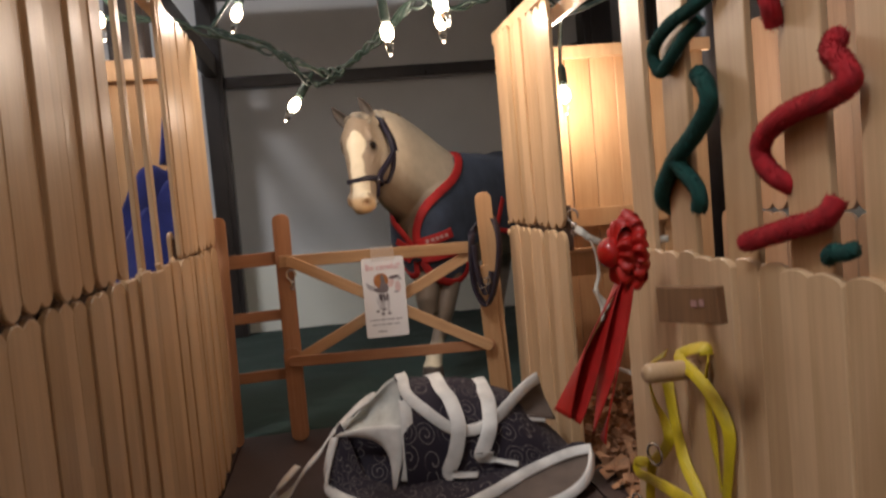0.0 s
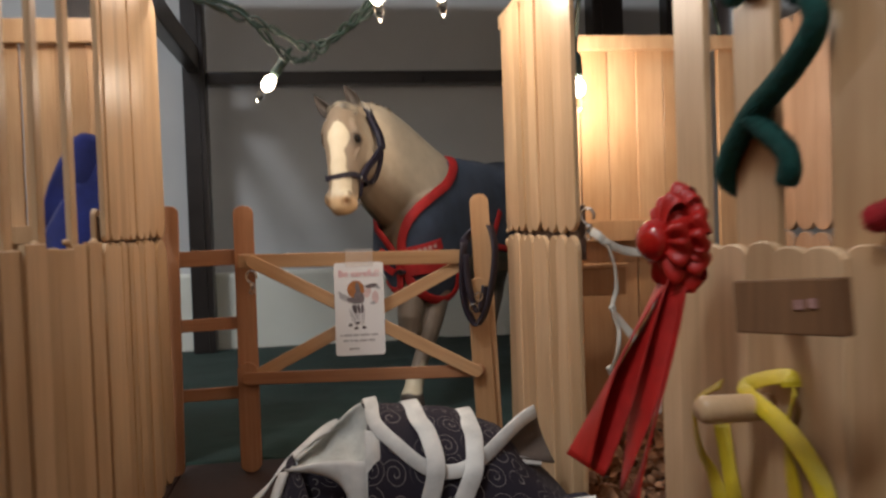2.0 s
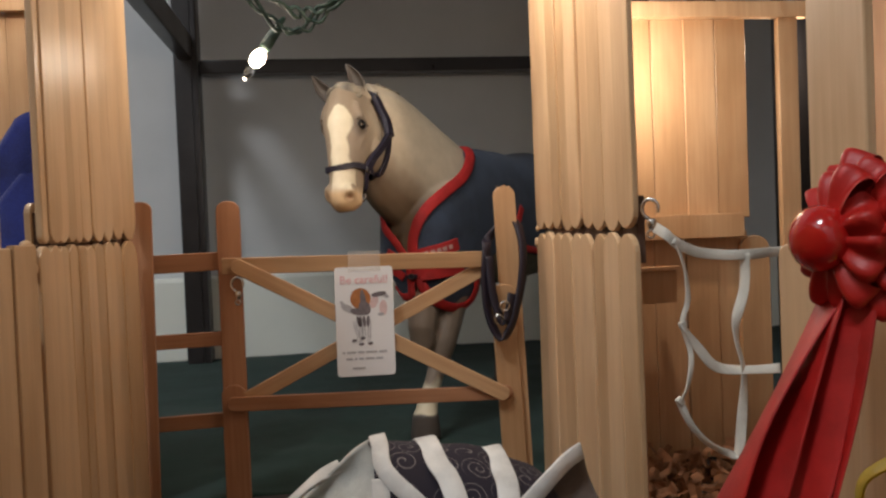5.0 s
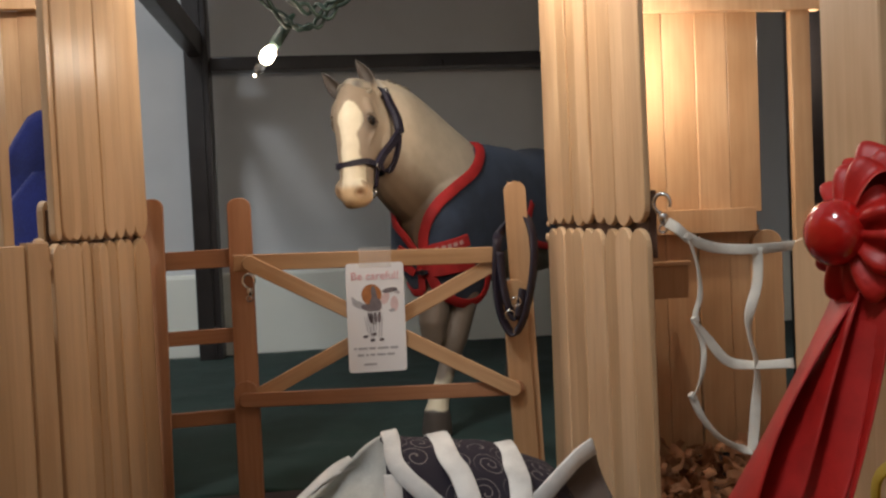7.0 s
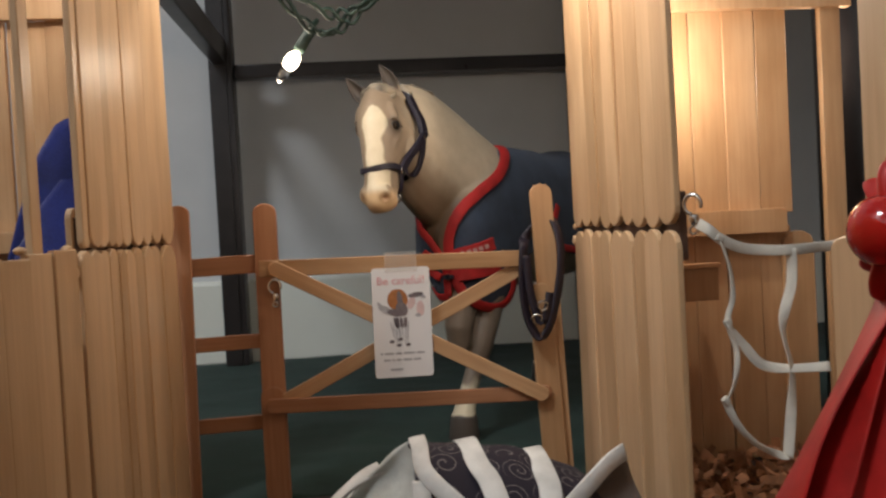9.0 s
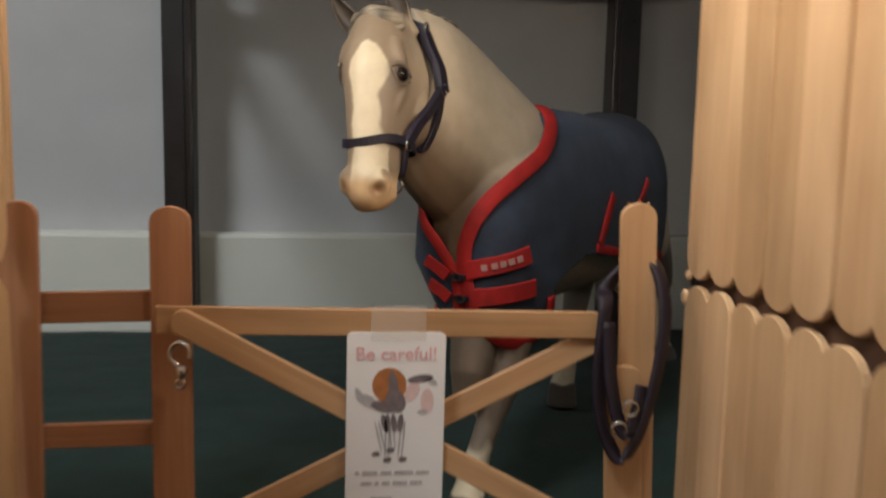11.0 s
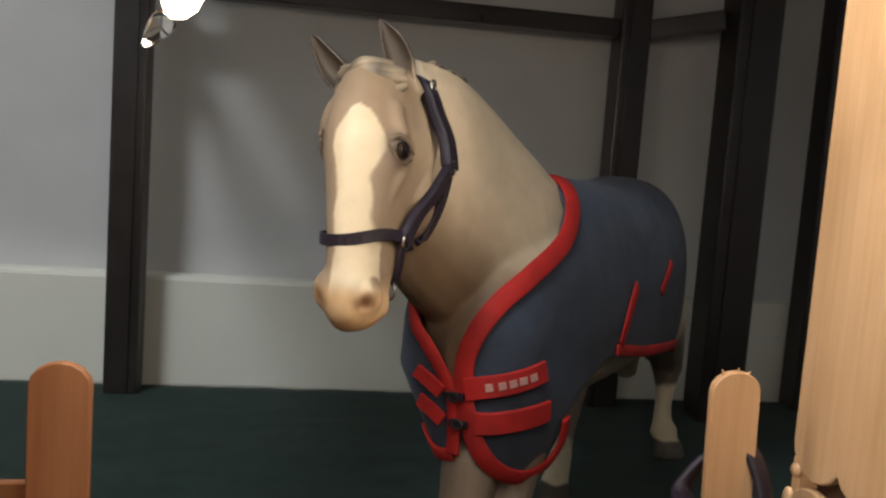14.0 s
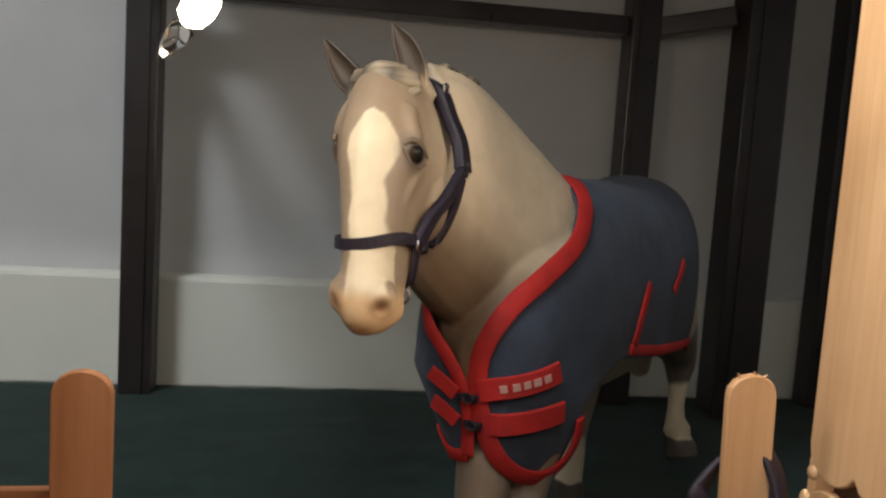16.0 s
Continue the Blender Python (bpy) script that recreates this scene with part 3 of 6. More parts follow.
def sign():
    top = thing("warning_sign", "white laminated warning card taped to the gate", "sign", (0.030, 0.5245, 0.088))
    m = pose(0.0293, 0.5246, 0.0867, 90, 0.4, 0)
    w, h = 0.0268, 0.0505
    bm = bmesh.new()
    r, pts = 0.0016, []
    for cx, cy, a0 in ((w / 2 - r, h / 2 - r, 0), (-w / 2 + r, h / 2 - r, 90), (-w / 2 + r, -h / 2 + r, 180), (w / 2 - r, -h / 2 + r, 270)):
        pts += [(cx + r * math.cos(radians(a0 + k * 22.5)), cy + r * math.sin(radians(a0 + k * 22.5))) for k in range(5)]
    low, high = ([bm.verts.new((x, y, z)) for x, y in pts] for z in (-0.0003, 0.0003))
    n = len(pts)
    for k in range(n):
        bm.faces.new((low[k], low[(k + 1) % n], high[(k + 1) % n], high[k]))
    bm.faces.new(high), bm.faces.new(list(reversed(low)))
    part("card", bm, CARD, top, m=m)

    def at(x, y, z=0.0005):
        return m @ Matrix.Translation((x, y, z))

    text_mesh("Be careful!", 0.0052, PINKINK, top, at(0, 0.0192))
    # the printed picture as plain shapes
    def blob(x, y, rx, ry, mat, turn=0, z=0.0004, name="print"):
        b = bmesh.new()
        ring = [b.verts.new((rx * math.cos(a), ry * math.sin(a), 0)) for a in (k * math.tau / 20 for k in range(20))]
        b.faces.new(ring)
        part(name, b, mat, top, m=at(x, y, z) @ pose(0, 0, 0, 0, 0, turn))

    blob(-0.0018, 0.0106, 0.0047, 0.0049, BROWNINK, 0, 0.00040)
    blob(-0.0006, 0.0094, 0.0013, 0.0054, INK, 6, 0.00048)
    blob(0.0000, 0.0062, 0.0026, 0.0034, INK, 24, 0.00047)
    blob(-0.0032, 0.0046, 0.0036, 0.0016, INK, -12, 0.00046)
    blob(-0.0076, 0.0062, 0.0036, 0.0016, GREYINK, -28, 0.00044)
    blob(-0.0098, 0.0080, 0.0022, 0.0008, GREYINK, -58, 0.00045)
    blob(0.0066, 0.0124, 0.0036, 0.0011, INK, 8, 0.00046)
    blob(0.0098, 0.0116, 0.0017, 0.0008, GREYINK, -30, 0.00046)
    blob(0.0044, 0.0088, 0.0018, 0.0030, CARDSHADE, -24, 0.00038)
    blob(0.0086, 0.0060, 0.0018, 0.0036, CARDSHADE, 0, 0.00036)
    blob(0.0074, 0.0030, 0.0014, 0.0008, GREYINK, 0, 0.00037)
    for x0, x1, y1 in ((-0.0030, -0.0052, -0.0084), (-0.0022, -0.0020, -0.0102), (-0.0004, -0.0012, -0.0074), (0.0014, 0.0022, -0.0100)):
        mid, reach = (0.0010 + y1) / 2, (0.0010 - y1) / 2
        lean = math.degrees(math.atan2(x0 - x1, -2 * reach))
        blob((x0 + x1) / 2 - 0.0005, mid, 0.00022, reach, GREYINK, 180 - lean, 0.00050)
        blob((x0 + x1) / 2 + 0.0005, mid, 0.00022, reach, GREYINK, 180 - lean, 0.00050)
        blob(x0, 0.0000, 0.0008, 0.0026, INK, 180 - lean, 0.00051)
        blob(x1, y1 - 0.0003, 0.0012, 0.0007, INK, 8, 0.00052)
    for y, x0, words in ((-0.0142, -0.0108, (0.0012, 0.0042, 0.0030, 0.0052, 0.0036)), (-0.0172, -0.0092, (0.0030, 0.0012, 0.0022, 0.0040, 0.0034)), (-0.0216, -0.0064, (0.0058,))):
        for wd in words:
            b = bmesh.new()
            box(b, (0, -0.00045, 0), (wd, 0.00045, 0.00006))
            part("print_bar", b, GREYINK, top, m=at(x0, y, 0.00038))
            x0 += wd + 0.0008
    tape = boxed((-0.0070, 0.0232, 0.0004), (0.0078, 0.0326, 0.0006))
    part("tape", tape, TAPE, top, "strip of clear tape over the rail", m=m)


CARDSHADE = plain("pink_ink", (0.70, 0.52, 0.50), 0.6, 0, 300, 0.9, 0.0)
GREYINK = plain("grey_ink", (0.46, 0.44, 0.45), 0.6, 0, 300, 0.8, 0.0)
sign()


# ---- the model horse ----
FACING = Vector((-0.49, -0.872, 0)).normalized()
ACROSS = Vector((0.872, -0.49, 0)).normalized()
BODY = Vector((0.60, 0.80, 0)).normalized()
FLANK = Vector((0.80, -0.60, 0)).normalized()
# centre, half width, half depth of the head from poll to lips
HEAD = [
    ((0.0318, 0.6370, 0.2115), 0.0050, 0.0060), ((0.0316, 0.6355, 0.2085), 0.0085, 0.0120), ((0.0314, 0.6325, 0.2030), 0.0108, 0.0165),
    ((0.0312, 0.6295, 0.1960), 0.0128, 0.0200), ((0.0308, 0.6265, 0.1880), 0.0140, 0.0224), ((0.0293, 0.6224, 0.1790), 0.0125, 0.0220),
    ((0.0272, 0.6163, 0.1690), 0.0098, 0.0182), ((0.0257, 0.6097, 0.1600), 0.0084, 0.0136), ((0.0249, 0.6052, 0.1520), 0.0081, 0.0110),
    ((0.0245, 0.6021, 0.1470), 0.0086, 0.0102), ((0.0244, 0.6017, 0.1425), 0.0076, 0.0088), ((0.0244, 0.6022, 0.1392), 0.0046, 0.0056),
]


EARS = (((0.0225, 0.6370, 0.2050), (0.0085, 0.6390, 0.2205)), ((0.0375, 0.6330, 0.2085), (0.0285, 0.6340, 0.2262)))


def head_at(z):
    """Centre, half width, half depth and the depth direction of the head at height z."""
    for (a, wa, da), (b, wb, db) in zip(HEAD, HEAD[1:]):
        if b[2] <= z <= a[2]:
            f = (a[2] - z) / (a[2] - b[2])
            axis = (Vector(b) - Vector(a)).normalized()
            deep = (FACING - axis * FACING.dot(axis)).normalized()
            return Vector(a).lerp(Vector(b), f), wa + (wb - wa) * f, da + (db - da) * f, deep
    raise ValueError(z)


def loft(bm, sections, seg=24, power=2.0):
    """sections: centre, side vector, half width, up vector, half height; glides from one to the next."""
    rings = []
    mids = smoothed([s[0] for s in sections], 4)
    sides = smoothed([s[1] for s in sections], 4)
    tops = smoothed([s[3] for s in sections], 4)
    sizes = smoothed([(s[2], s[4], 0) for s in sections], 4)
    sections = [(c, s.normalized(), q[0], u.normalized(), q[1]) for c, s, u, q in zip(mids, sides, tops, sizes)]
    for c, s, w, u, h in sections:
        ring = []
        for k in range(seg):
            a = k * math.tau / seg
            ca, sa = math.cos(a), math.sin(a)
            ring.append(bm.verts.new(Vector(c) + Vector(s) * math.copysign(abs(ca) ** (2 / power), ca) * w + Vector(u) * math.copysign(abs(sa) ** (2 / power), sa) * h))
        rings.append(ring)
    for a, b in zip(rings, rings[1:]):
        for k in range(seg):
            bm.faces.new((a[k], a[(k + 1) % seg], b[(k + 1) % seg], b[k]))
    bm.faces.new(list(reversed(rings[0])))
    bm.faces.new(rings[-1])
    return bm


def body_sections(grow=0.0, drop=0.0):
    rows = [
        ((0.0625, 0.650, 0.120), 0.004, 0.008), ((0.068, 0.657, 0.122), 0.015, 0.026), ((0.076, 0.667, 0.122), 0.0205, 0.038), ((0.092, 0.690, 0.128), 0.0262, 0.045),
        ((0.114, 0.722, 0.132), 0.0300, 0.047), ((0.144, 0.762, 0.128), 0.035, 0.043), ((0.172, 0.799, 0.130), 0.036, 0.043),
        ((0.190, 0.823, 0.129), 0.031, 0.039), ((0.200, 0.837, 0.124), 0.018, 0.028), ((0.204, 0.842, 0.124), 0.004, 0.008),
    ]
    up = Vector((0, 0, 1))
    return [(Vector(c) - up * drop * 0.5, FLANK, w + grow, up, h + grow + drop * 0.5) for c, w, h in rows]


def horse():
    bm = bmesh.new()
    loft(bm, body_sections())
    loft(bm, [(c, ACROSS, w, head_at(min(max(c[2], 0.1393), 0.2114))[3], d) for c, w, d in HEAD], 24, 2.1)
    # brow, cheek and muzzle masses
    for s in (1, -1):
        c, w, d, deep = head_at(0.1835)
        ball(bm, c + ACROSS * s * (w - 0.0046) + deep * 0.0100, (0.0056, 0.0056, 0.0066))
        c, w, d, deep = head_at(0.1790)
        ball(bm, c + ACROSS * s * 0.0062 - deep * 0.0120, (0.0080, 0.0110, 0.0130))
        ridge = [head_at(z)[0] + ACROSS * s * (head_at(z)[1] - q) + head_at(z)[3] * f for z, q, f in ((0.1850, 0.0022, 0.0040), (0.1790, 0.0012, 0.0060), (0.1730, 0.0014, 0.0060), (0.1680, 0.0024, 0.0050))]
        tube(bm, smoothed(ridge, 4), 0.0017, 8)
        bone = [head_at(z)[0] + ACROSS * s * (head_at(z)[1] - q) + head_at(z)[3] * f for z, q, f in ((0.1960, 0.0040, 0.0120), (0.1915, 0.0034, 0.0130), (0.1880, 0.0026, 0.0118))]
        tube(bm, smoothed(bone, 4), 0.0030, 8)
        c, w, d, deep = head_at(0.1470)
        ball(bm, c + ACROSS * s * 0.0052 + deep * 0.0046, (0.0050, 0.0058, 0.0058))
    # neck
    side = [ACROSS, ACROSS.lerp(FLANK, 0.3), ACROSS.lerp(FLANK, 0.7), FLANK, FLANK]
    mids = [(0.0355, 0.6410, 0.2000), (0.0455, 0.6530, 0.1880), (0.0620, 0.6695, 0.1710), (0.0860, 0.6910, 0.1510), (0.1055, 0.7095, 0.1375)]
    ups = [(0.30, 0.36, 0.88), (0.42, 0.46, 0.78), (0.44, 0.50, 0.74), (0.42, 0.52, 0.74), (0.36, 0.46, 0.80)]
    wide, high = [0.0110, 0.0142, 0.0185, 0.0240, 0.0275], [0.0175, 0.0315, 0.0395, 0.0420, 0.0440]
    loft(bm, [(m, s.normalized(), w, Vector(u).normalized(), h) for m, s, w, u, h in zip(mids, side, wide, ups, high)])
    # breast
    ball(bm, Vector((0.0660, 0.6530, 0.1300)) + BODY * 0.0170 - FLANK * 0.0060, (0.0195, 0.0175, 0.0290))
    # mane along the crest, forelock, tail
    mane = [Vector(m) + Vector(u).normalized() * (h - 0.002) for m, u, h in zip(mids, ups, high)]
    tube(bm, smoothed(mane, 4), 0.0042, 8)
    tail = [(0.2010, 0.8370, 0.1500), (0.2120, 0.8500, 0.1420), (0.2140, 0.8540, 0.1150), (0.2060, 0.8480, 0.0850), (0.2010, 0.8430, 0.0660)]
    tube(bm, smoothed(tail, 4), [0.006] * 4 + [0.008] * 8 + [0.007] * 4 + [0.003], 10)
    # ear roots
    for base, tip in EARS:
        b, t = Vector(base), Vector(tip)
        tube(bm, [b.lerp(t, -0.25), b.lerp(t, 0.05), b.lerp(t, 0.22)], [0.0042, 0.0038, 0.0024], 12)
    # legs
    legs = [
        [((0.0790, 0.6690, 0.1000), 0.0140), ((0.0715, 0.6560, 0.0810), 0.0108), ((0.0690, 0.6510, 0.0660), 0.0088), ((0.0690, 0.6510, 0.0585), 0.0080), ((0.0750, 0.6640, 0.0525), 0.0056), ((0.0815, 0.6780, 0.0475), 0.0060), ((0.0835, 0.6840, 0.0430), 0.0070), ((0.0850, 0.6890, 0.0360), 0.0084)],
        [((0.0940, 0.6740, 0.1000), 0.0150), ((0.0890, 0.6650, 0.0800), 0.0112), ((0.0855, 0.6590, 0.0650), 0.0090), ((0.0825, 0.6560, 0.0550), 0.0082), ((0.0785, 0.6530, 0.0430), 0.0058), ((0.0735, 0.6490, 0.0300), 0.0054), ((0.0705, 0.6465, 0.0215), 0.0065), ((0.0690, 0.6430, 0.0165), 0.0069), ((0.0680, 0.6405, 0.0140), 0.0083), ((0.0675, 0.6395, 0.0004), 0.0097)],
        [((0.1960, 0.8080, 0.1180), 0.0210), ((0.2060, 0.8150, 0.1000), 0.0165), ((0.2190, 0.8270, 0.0850), 0.0105), ((0.2215, 0.8290, 0.0760), 0.0088), ((0.2205, 0.8270, 0.0660), 0.0058), ((0.2190, 0.8240, 0.0550), 0.0047), ((0.2185, 0.8220, 0.0470), 0.0054), ((0.2190, 0.8200, 0.0415), 0.0080), ((0.2200, 0.8180, 0.0365), 0.0066), ((0.2210, 0.8170, 0.0335), 0.0082), ((0.2220, 0.8160, 0.0270), 0.0092)],
        [((0.1660, 0.8180, 0.1180), 0.0210), ((0.1640, 0.8180, 0.0950), 0.0150), ((0.1680, 0.8330, 0.0750), 0.0100), ((0.1670, 0.8330, 0.0650), 0.0088), ((0.1600, 0.8220, 0.0380), 0.0060), ((0.1560, 0.8150, 0.0210), 0.0072), ((0.1540, 0.8100, 0.0165), 0.0071), ((0.1530, 0.8080, 0.0140), 0.0086), ((0.1525, 0.8070, 0.0004), 0.0100)],
    ]
    for leg in legs:
        tube(bm, [p for p, _ in leg], [r for _, r in leg], 14)
    rough = link("model_horse", bm, COAT)
    mod = rough.modifiers.new("skin", "REMESH")
    mod.mode, mod.voxel_size = "VOXEL", 0.0009
    soft = rough.modifiers.new("soft", "SMOOTH")
    soft.factor, soft.iterations = 0.5, 9
    bpy.context.view_layer.update()
    mesh = bpy.data.meshes.new_from_object(rough.evaluated_get(bpy.context.evaluated_depsgraph_get()))
    bpy.data.objects.remove(rough)
    # forelock combed across the brow, and a few wisps of mane, as carved strands
    skin = len(mesh.vertices)
    bm = bmesh.new()
    bm.from_mesh(mesh)
    c, w, d, deep = head_at(0.2030)
    brow = c + deep * (d - 0.0042)
    up = Vector((0, 0, 1))
    locks = [  # across and up at the start, middle and end, thickness
        (0.0098, 0.0052, 0.0028, 0.0030, -0.0072, 0.0034, 0.0026), (0.0104, 0.0024, 0.0026, -0.0004, -0.0080, 0.0004, 0.0026),
        (0.0100, -0.0010, 0.0018, -0.0036, -0.0086, -0.0022, 0.0024), (0.0092, -0.0044, 0.0006, -0.0062, -0.0086, -0.0046, 0.0020),
        (0.0070, 0.0060, -0.0004, 0.0046, -0.0050, 0.0022, 0.0022), (0.0106, 0.0000, 0.0074, -0.0048, 0.0010, -0.0086, 0.0018),
        (0.0066, 0.0014, -0.0010, 0.0014, -0.0092, -0.0004, 0.0016), (0.0030, -0.0040, -0.0030, -0.0066, -0.0090, -0.0066, 0.0014),
    ]
    for a0, h0, a1, h1, a2, h2, thick in locks:
        def at_brow(a, h):
            return brow + ACROSS * a + up * (h - 0.0004 + 0.0008 * math.sin(a * 700 + h * 900)) + deep * (0.0016 - 46.0 * a * a - 0.25 * h)
        end = at_brow(a2 - 0.0012, h2 + 0.0024) - deep * 0.0012
        pts = smoothed([at_brow(a0, h0) - deep * 0.001, at_brow(a1, h1), at_brow(a2, h2), end], 6)
        tube(bm, pts, [0.0004 + 0.80 * thick * math.sin(math.pi * (0.16 + 0.80 * q / (len(pts) - 1))) for q in range(len(pts))], 10)
    # ears: curled leaves, open to the front
    ears = len(bm.verts)
    for (base, tip), bow in zip(EARS, (-0.0008, 0.0014)):
        b, t = Vector(base), Vector(tip)
        axis = (t - b).normalized()
        side = (ACROSS - axis * ACROSS.dot(axis)).normalized()
        front = side.cross(axis)
        if front.dot(deep) < 0:
            front = -front
        rows = []
        for i in range(13):
            f = -0.05 + 1.07 * i / 12
            wide = float(np.interp(f, [-0.05, 0.15, 0.35, 0.55, 0.75, 0.90, 1.02], [0.0036, 0.0045, 0.0048, 0.0043, 0.0031, 0.0018, 0.0003]))
            c = b.lerp(t, f) + side * bow * math.sin(math.pi * max(0.0, f)) - front * 0.0016 * f * f
            row = []
            for skinned in (0.0, 0.0008):
                arc = [radians(-105 + 210 * k / 10) for k in range(11)]
                arc = arc if skinned == 0 else arc[::-1]
                row += [c + side * (wide - min(skinned, wide * 0.4)) * math.sin(q) + front * (0.0012 - (0.75 * wide - min(skinned, wide * 0.4)) * math.cos(q)) for q in arc]
            rows.append([bm.verts.new(p) for p in row])
        for p, q in zip(rows, rows[1:]):
            for k in range(22):
                bm.faces.new((p[k], p[(k + 1) % 22], q[(k + 1) % 22], q[k]))
        bm.faces.new(rows[0]), bm.faces.new(rows[-1])
    ears_end = len(bm.verts)
    # raised rims over and under the eyes
    lids = len(bm.verts)
    for s in (1, -1):
        for rise, out, size in ((0.0033, -0.0006, 0.0010), (-0.0031, -0.0010, 0.0007)):
            c, w, d, deep_e = head_at(0.1828)
            eye = c + ACROSS * s * (w + out) + deep_e * 0.0120
            arc = [eye + deep_e * x - ACROSS * s * x * 0.35 + up * rise * y for x, y in ((-0.0048, 0.25), (-0.0026, 0.85), (0.0, 1.0), (0.0026, 0.75), (0.0046, 0.10))]
            pts = smoothed(arc, 4)
            tube(bm, pts, [size * (0.35 + 0.65 * math.sin(math.pi * q / (len(pts) - 1))) for q in range(len(pts))], 8)
    lids_end = len(bm.verts)
    for k in range(5):
        s = 0.12 + 0.10 * k
        root = mane[0].lerp(mane[1], min(1, s * 2.2))
        tube(bm, smoothed([root, root + up * 0.0035 + BODY * 0.003, root + up * (0.0048 - 0.0005 * k) + BODY * 0.0075 + FLANK * 0.001], 4), [0.0016] * 4 + [0.0012] * 3 + [0.0007, 0.0004], 6)
    bm.to_mesh(mesh)
    bm.free()
    n = len(mesh.vertices)
    co = np.empty(n * 3)
    mesh.vertices.foreach_get("co", co)
    co = co.reshape(n, 3)
    # nostrils and mouth pressed in
    c, w, d, deep = head_at(0.1462)
    holes = []
    for s in (1, -1):
        hole = np.array(c + ACROSS * s * 0.0090 + deep * 0.0100)
        hole = co[np.argmin(np.linalg.norm(co - hole, axis=1))].copy()
        holes.append(hole - np.array(deep * 0.5 + ACROSS * s * 0.8) * 0.0018)
        dist = np.linalg.norm(co - hole, axis=1)
        co -= (np.array(deep * 0.5 + ACROSS * s * 0.8)[None, :]) * ((0.0026 if s > 0 else 0.0012) * np.exp(-(dist / 0.0024) ** 2))[:, None]
    for s in (1, -1):
        for z0, back, depth, size in ((0.1965, 0.0010, 0.0008, 0.0052), (0.1745, 0.0050, 0.0005, 0.0055), (0.1600, 0.0010, 0.0010, 0.0060)):
            c, w, d, deep = head_at(z0)
            dist = np.linalg.norm(co - np.array(c + ACROSS * s * w + deep * back), axis=1)
            co -= np.array(ACROSS * s)[None, :] * (depth * np.exp(-(dist / size) ** 2))[:, None]
    mesh.vertices.foreach_set("co", co.ravel())
    mesh.polygons.foreach_set("use_smooth", [True] * len(mesh.polygons))

    taupe, cream, white = np.array((0.250, 0.188, 0.128)), np.array((0.60, 0.50, 0.36)), np.array((0.57, 0.50, 0.36))
    pink, sooty, black = np.array((0.62, 0.40, 0.205)), np.array((0.070, 0.055, 0.045)), np.array((0.006, 0.005, 0.005))
    col = np.tile(taupe, (n, 1))

    def blend(mask, color):
        nonlocal col
        mask = np.clip(mask, 0, 1)[:, None]
        col = col * (1 - mask) + color * mask

    x, y, z = co.T
    wob = np.array([noise.noise(Vector(p) * 160) for p in co]) * 0.0012
    across = co @ np.array(ACROSS)
    deepc = co @ np.array(FACING)
    hc = np.array([Vector(p).dot(ACROSS) for p, _, _ in HEAD])[::-1]
    hz = np.array([p[2] for p, _, _ in HEAD])[::-1]
    hd = np.array([Vector(p).dot(FACING) for p, _, _ in HEAD])[::-1]
    off = across - np.interp(z, hz, hc)
    fwd = deepc - np.interp(z, hz, hd)
    is_head = (x < 0.048) & (z > 0.130) & (y < 0.650)
    # pale neck and mane; the shade below the jaw is painted into the underside
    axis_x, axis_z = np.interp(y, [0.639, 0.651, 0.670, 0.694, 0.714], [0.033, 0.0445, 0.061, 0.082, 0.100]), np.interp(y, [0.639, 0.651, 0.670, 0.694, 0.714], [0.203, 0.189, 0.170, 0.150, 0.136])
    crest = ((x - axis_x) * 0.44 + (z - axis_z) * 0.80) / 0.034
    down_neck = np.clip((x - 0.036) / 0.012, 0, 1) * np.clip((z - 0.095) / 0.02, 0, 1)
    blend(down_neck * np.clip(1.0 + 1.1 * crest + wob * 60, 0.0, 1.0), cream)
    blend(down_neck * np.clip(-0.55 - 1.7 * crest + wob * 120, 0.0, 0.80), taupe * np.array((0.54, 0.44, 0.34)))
    # blaze: widest over the eyes, narrow down the nose, round the whole muzzle pale
    half = np.interp(z, [0.150, 0.160, 0.180, 0.1875, 0.1920, 0.1985, 0.2020], [0.0062, 0.0044, 0.0041, 0.0064, 0.0060, 0.0024, -0.003])
    blend(is_head * (fwd > 0.003) * np.clip((half - np.abs(off - 0.0029 + wob * 0.8)) / 0.0006 + 0.5, 0, 1), white)
    blend(is_head * (fwd > -0.0150) * np.clip((0.1525 - z + wob) / 0.004, 0, 1), pink * 0.75 + white * 0.25)
    blend(is_head * (fwd > -0.0150) * np.clip((0.1455 - z + wob) / 0.006, 0, 0.8), pink)
    # eyes with soft dark rims
    c, w, d, deep = head_at(0.1828)
    for s in (1, -1):
        eye = np.array(c + ACROSS * s * (w - 0.0005) + deep * 0.0120)
        eye = co[np.argmin(np.linalg.norm(co - eye, axis=1))]
        dist = np.linalg.norm(co - eye, axis=1)
        blend(np.clip(1.2 - dist / 0.0066, 0, 0.65), sooty * 1.5)
        blend(np.clip((0.0034 - dist) / 0.0008, 0, 1), black)
    for hole in holes:
        blend(np.clip(1.0 - np.linalg.norm(co - hole, axis=1) / 0.0036, 0, 0.85), pink * np.array((0.30, 0.18, 0.12)))
    # dark ears, shaded legs, white socks, dark hoofs
    for b, t in EARS:
        b, t = np.array(b), np.array(t)
        d1 = (t - b) / np.linalg.norm(t - b)
        along = (co - b) @ d1
        away = np.linalg.norm((co - b) - along[:, None] * d1, axis=1)
        blend((away < 0.0085) * np.clip((along - 0.0005) / 0.005, 0, 0.95), sooty * 0.75)
    leg = z < 0.085
    lift = np.where((x > 0.185) & (y > 0.80), 0.0265, 0.0)
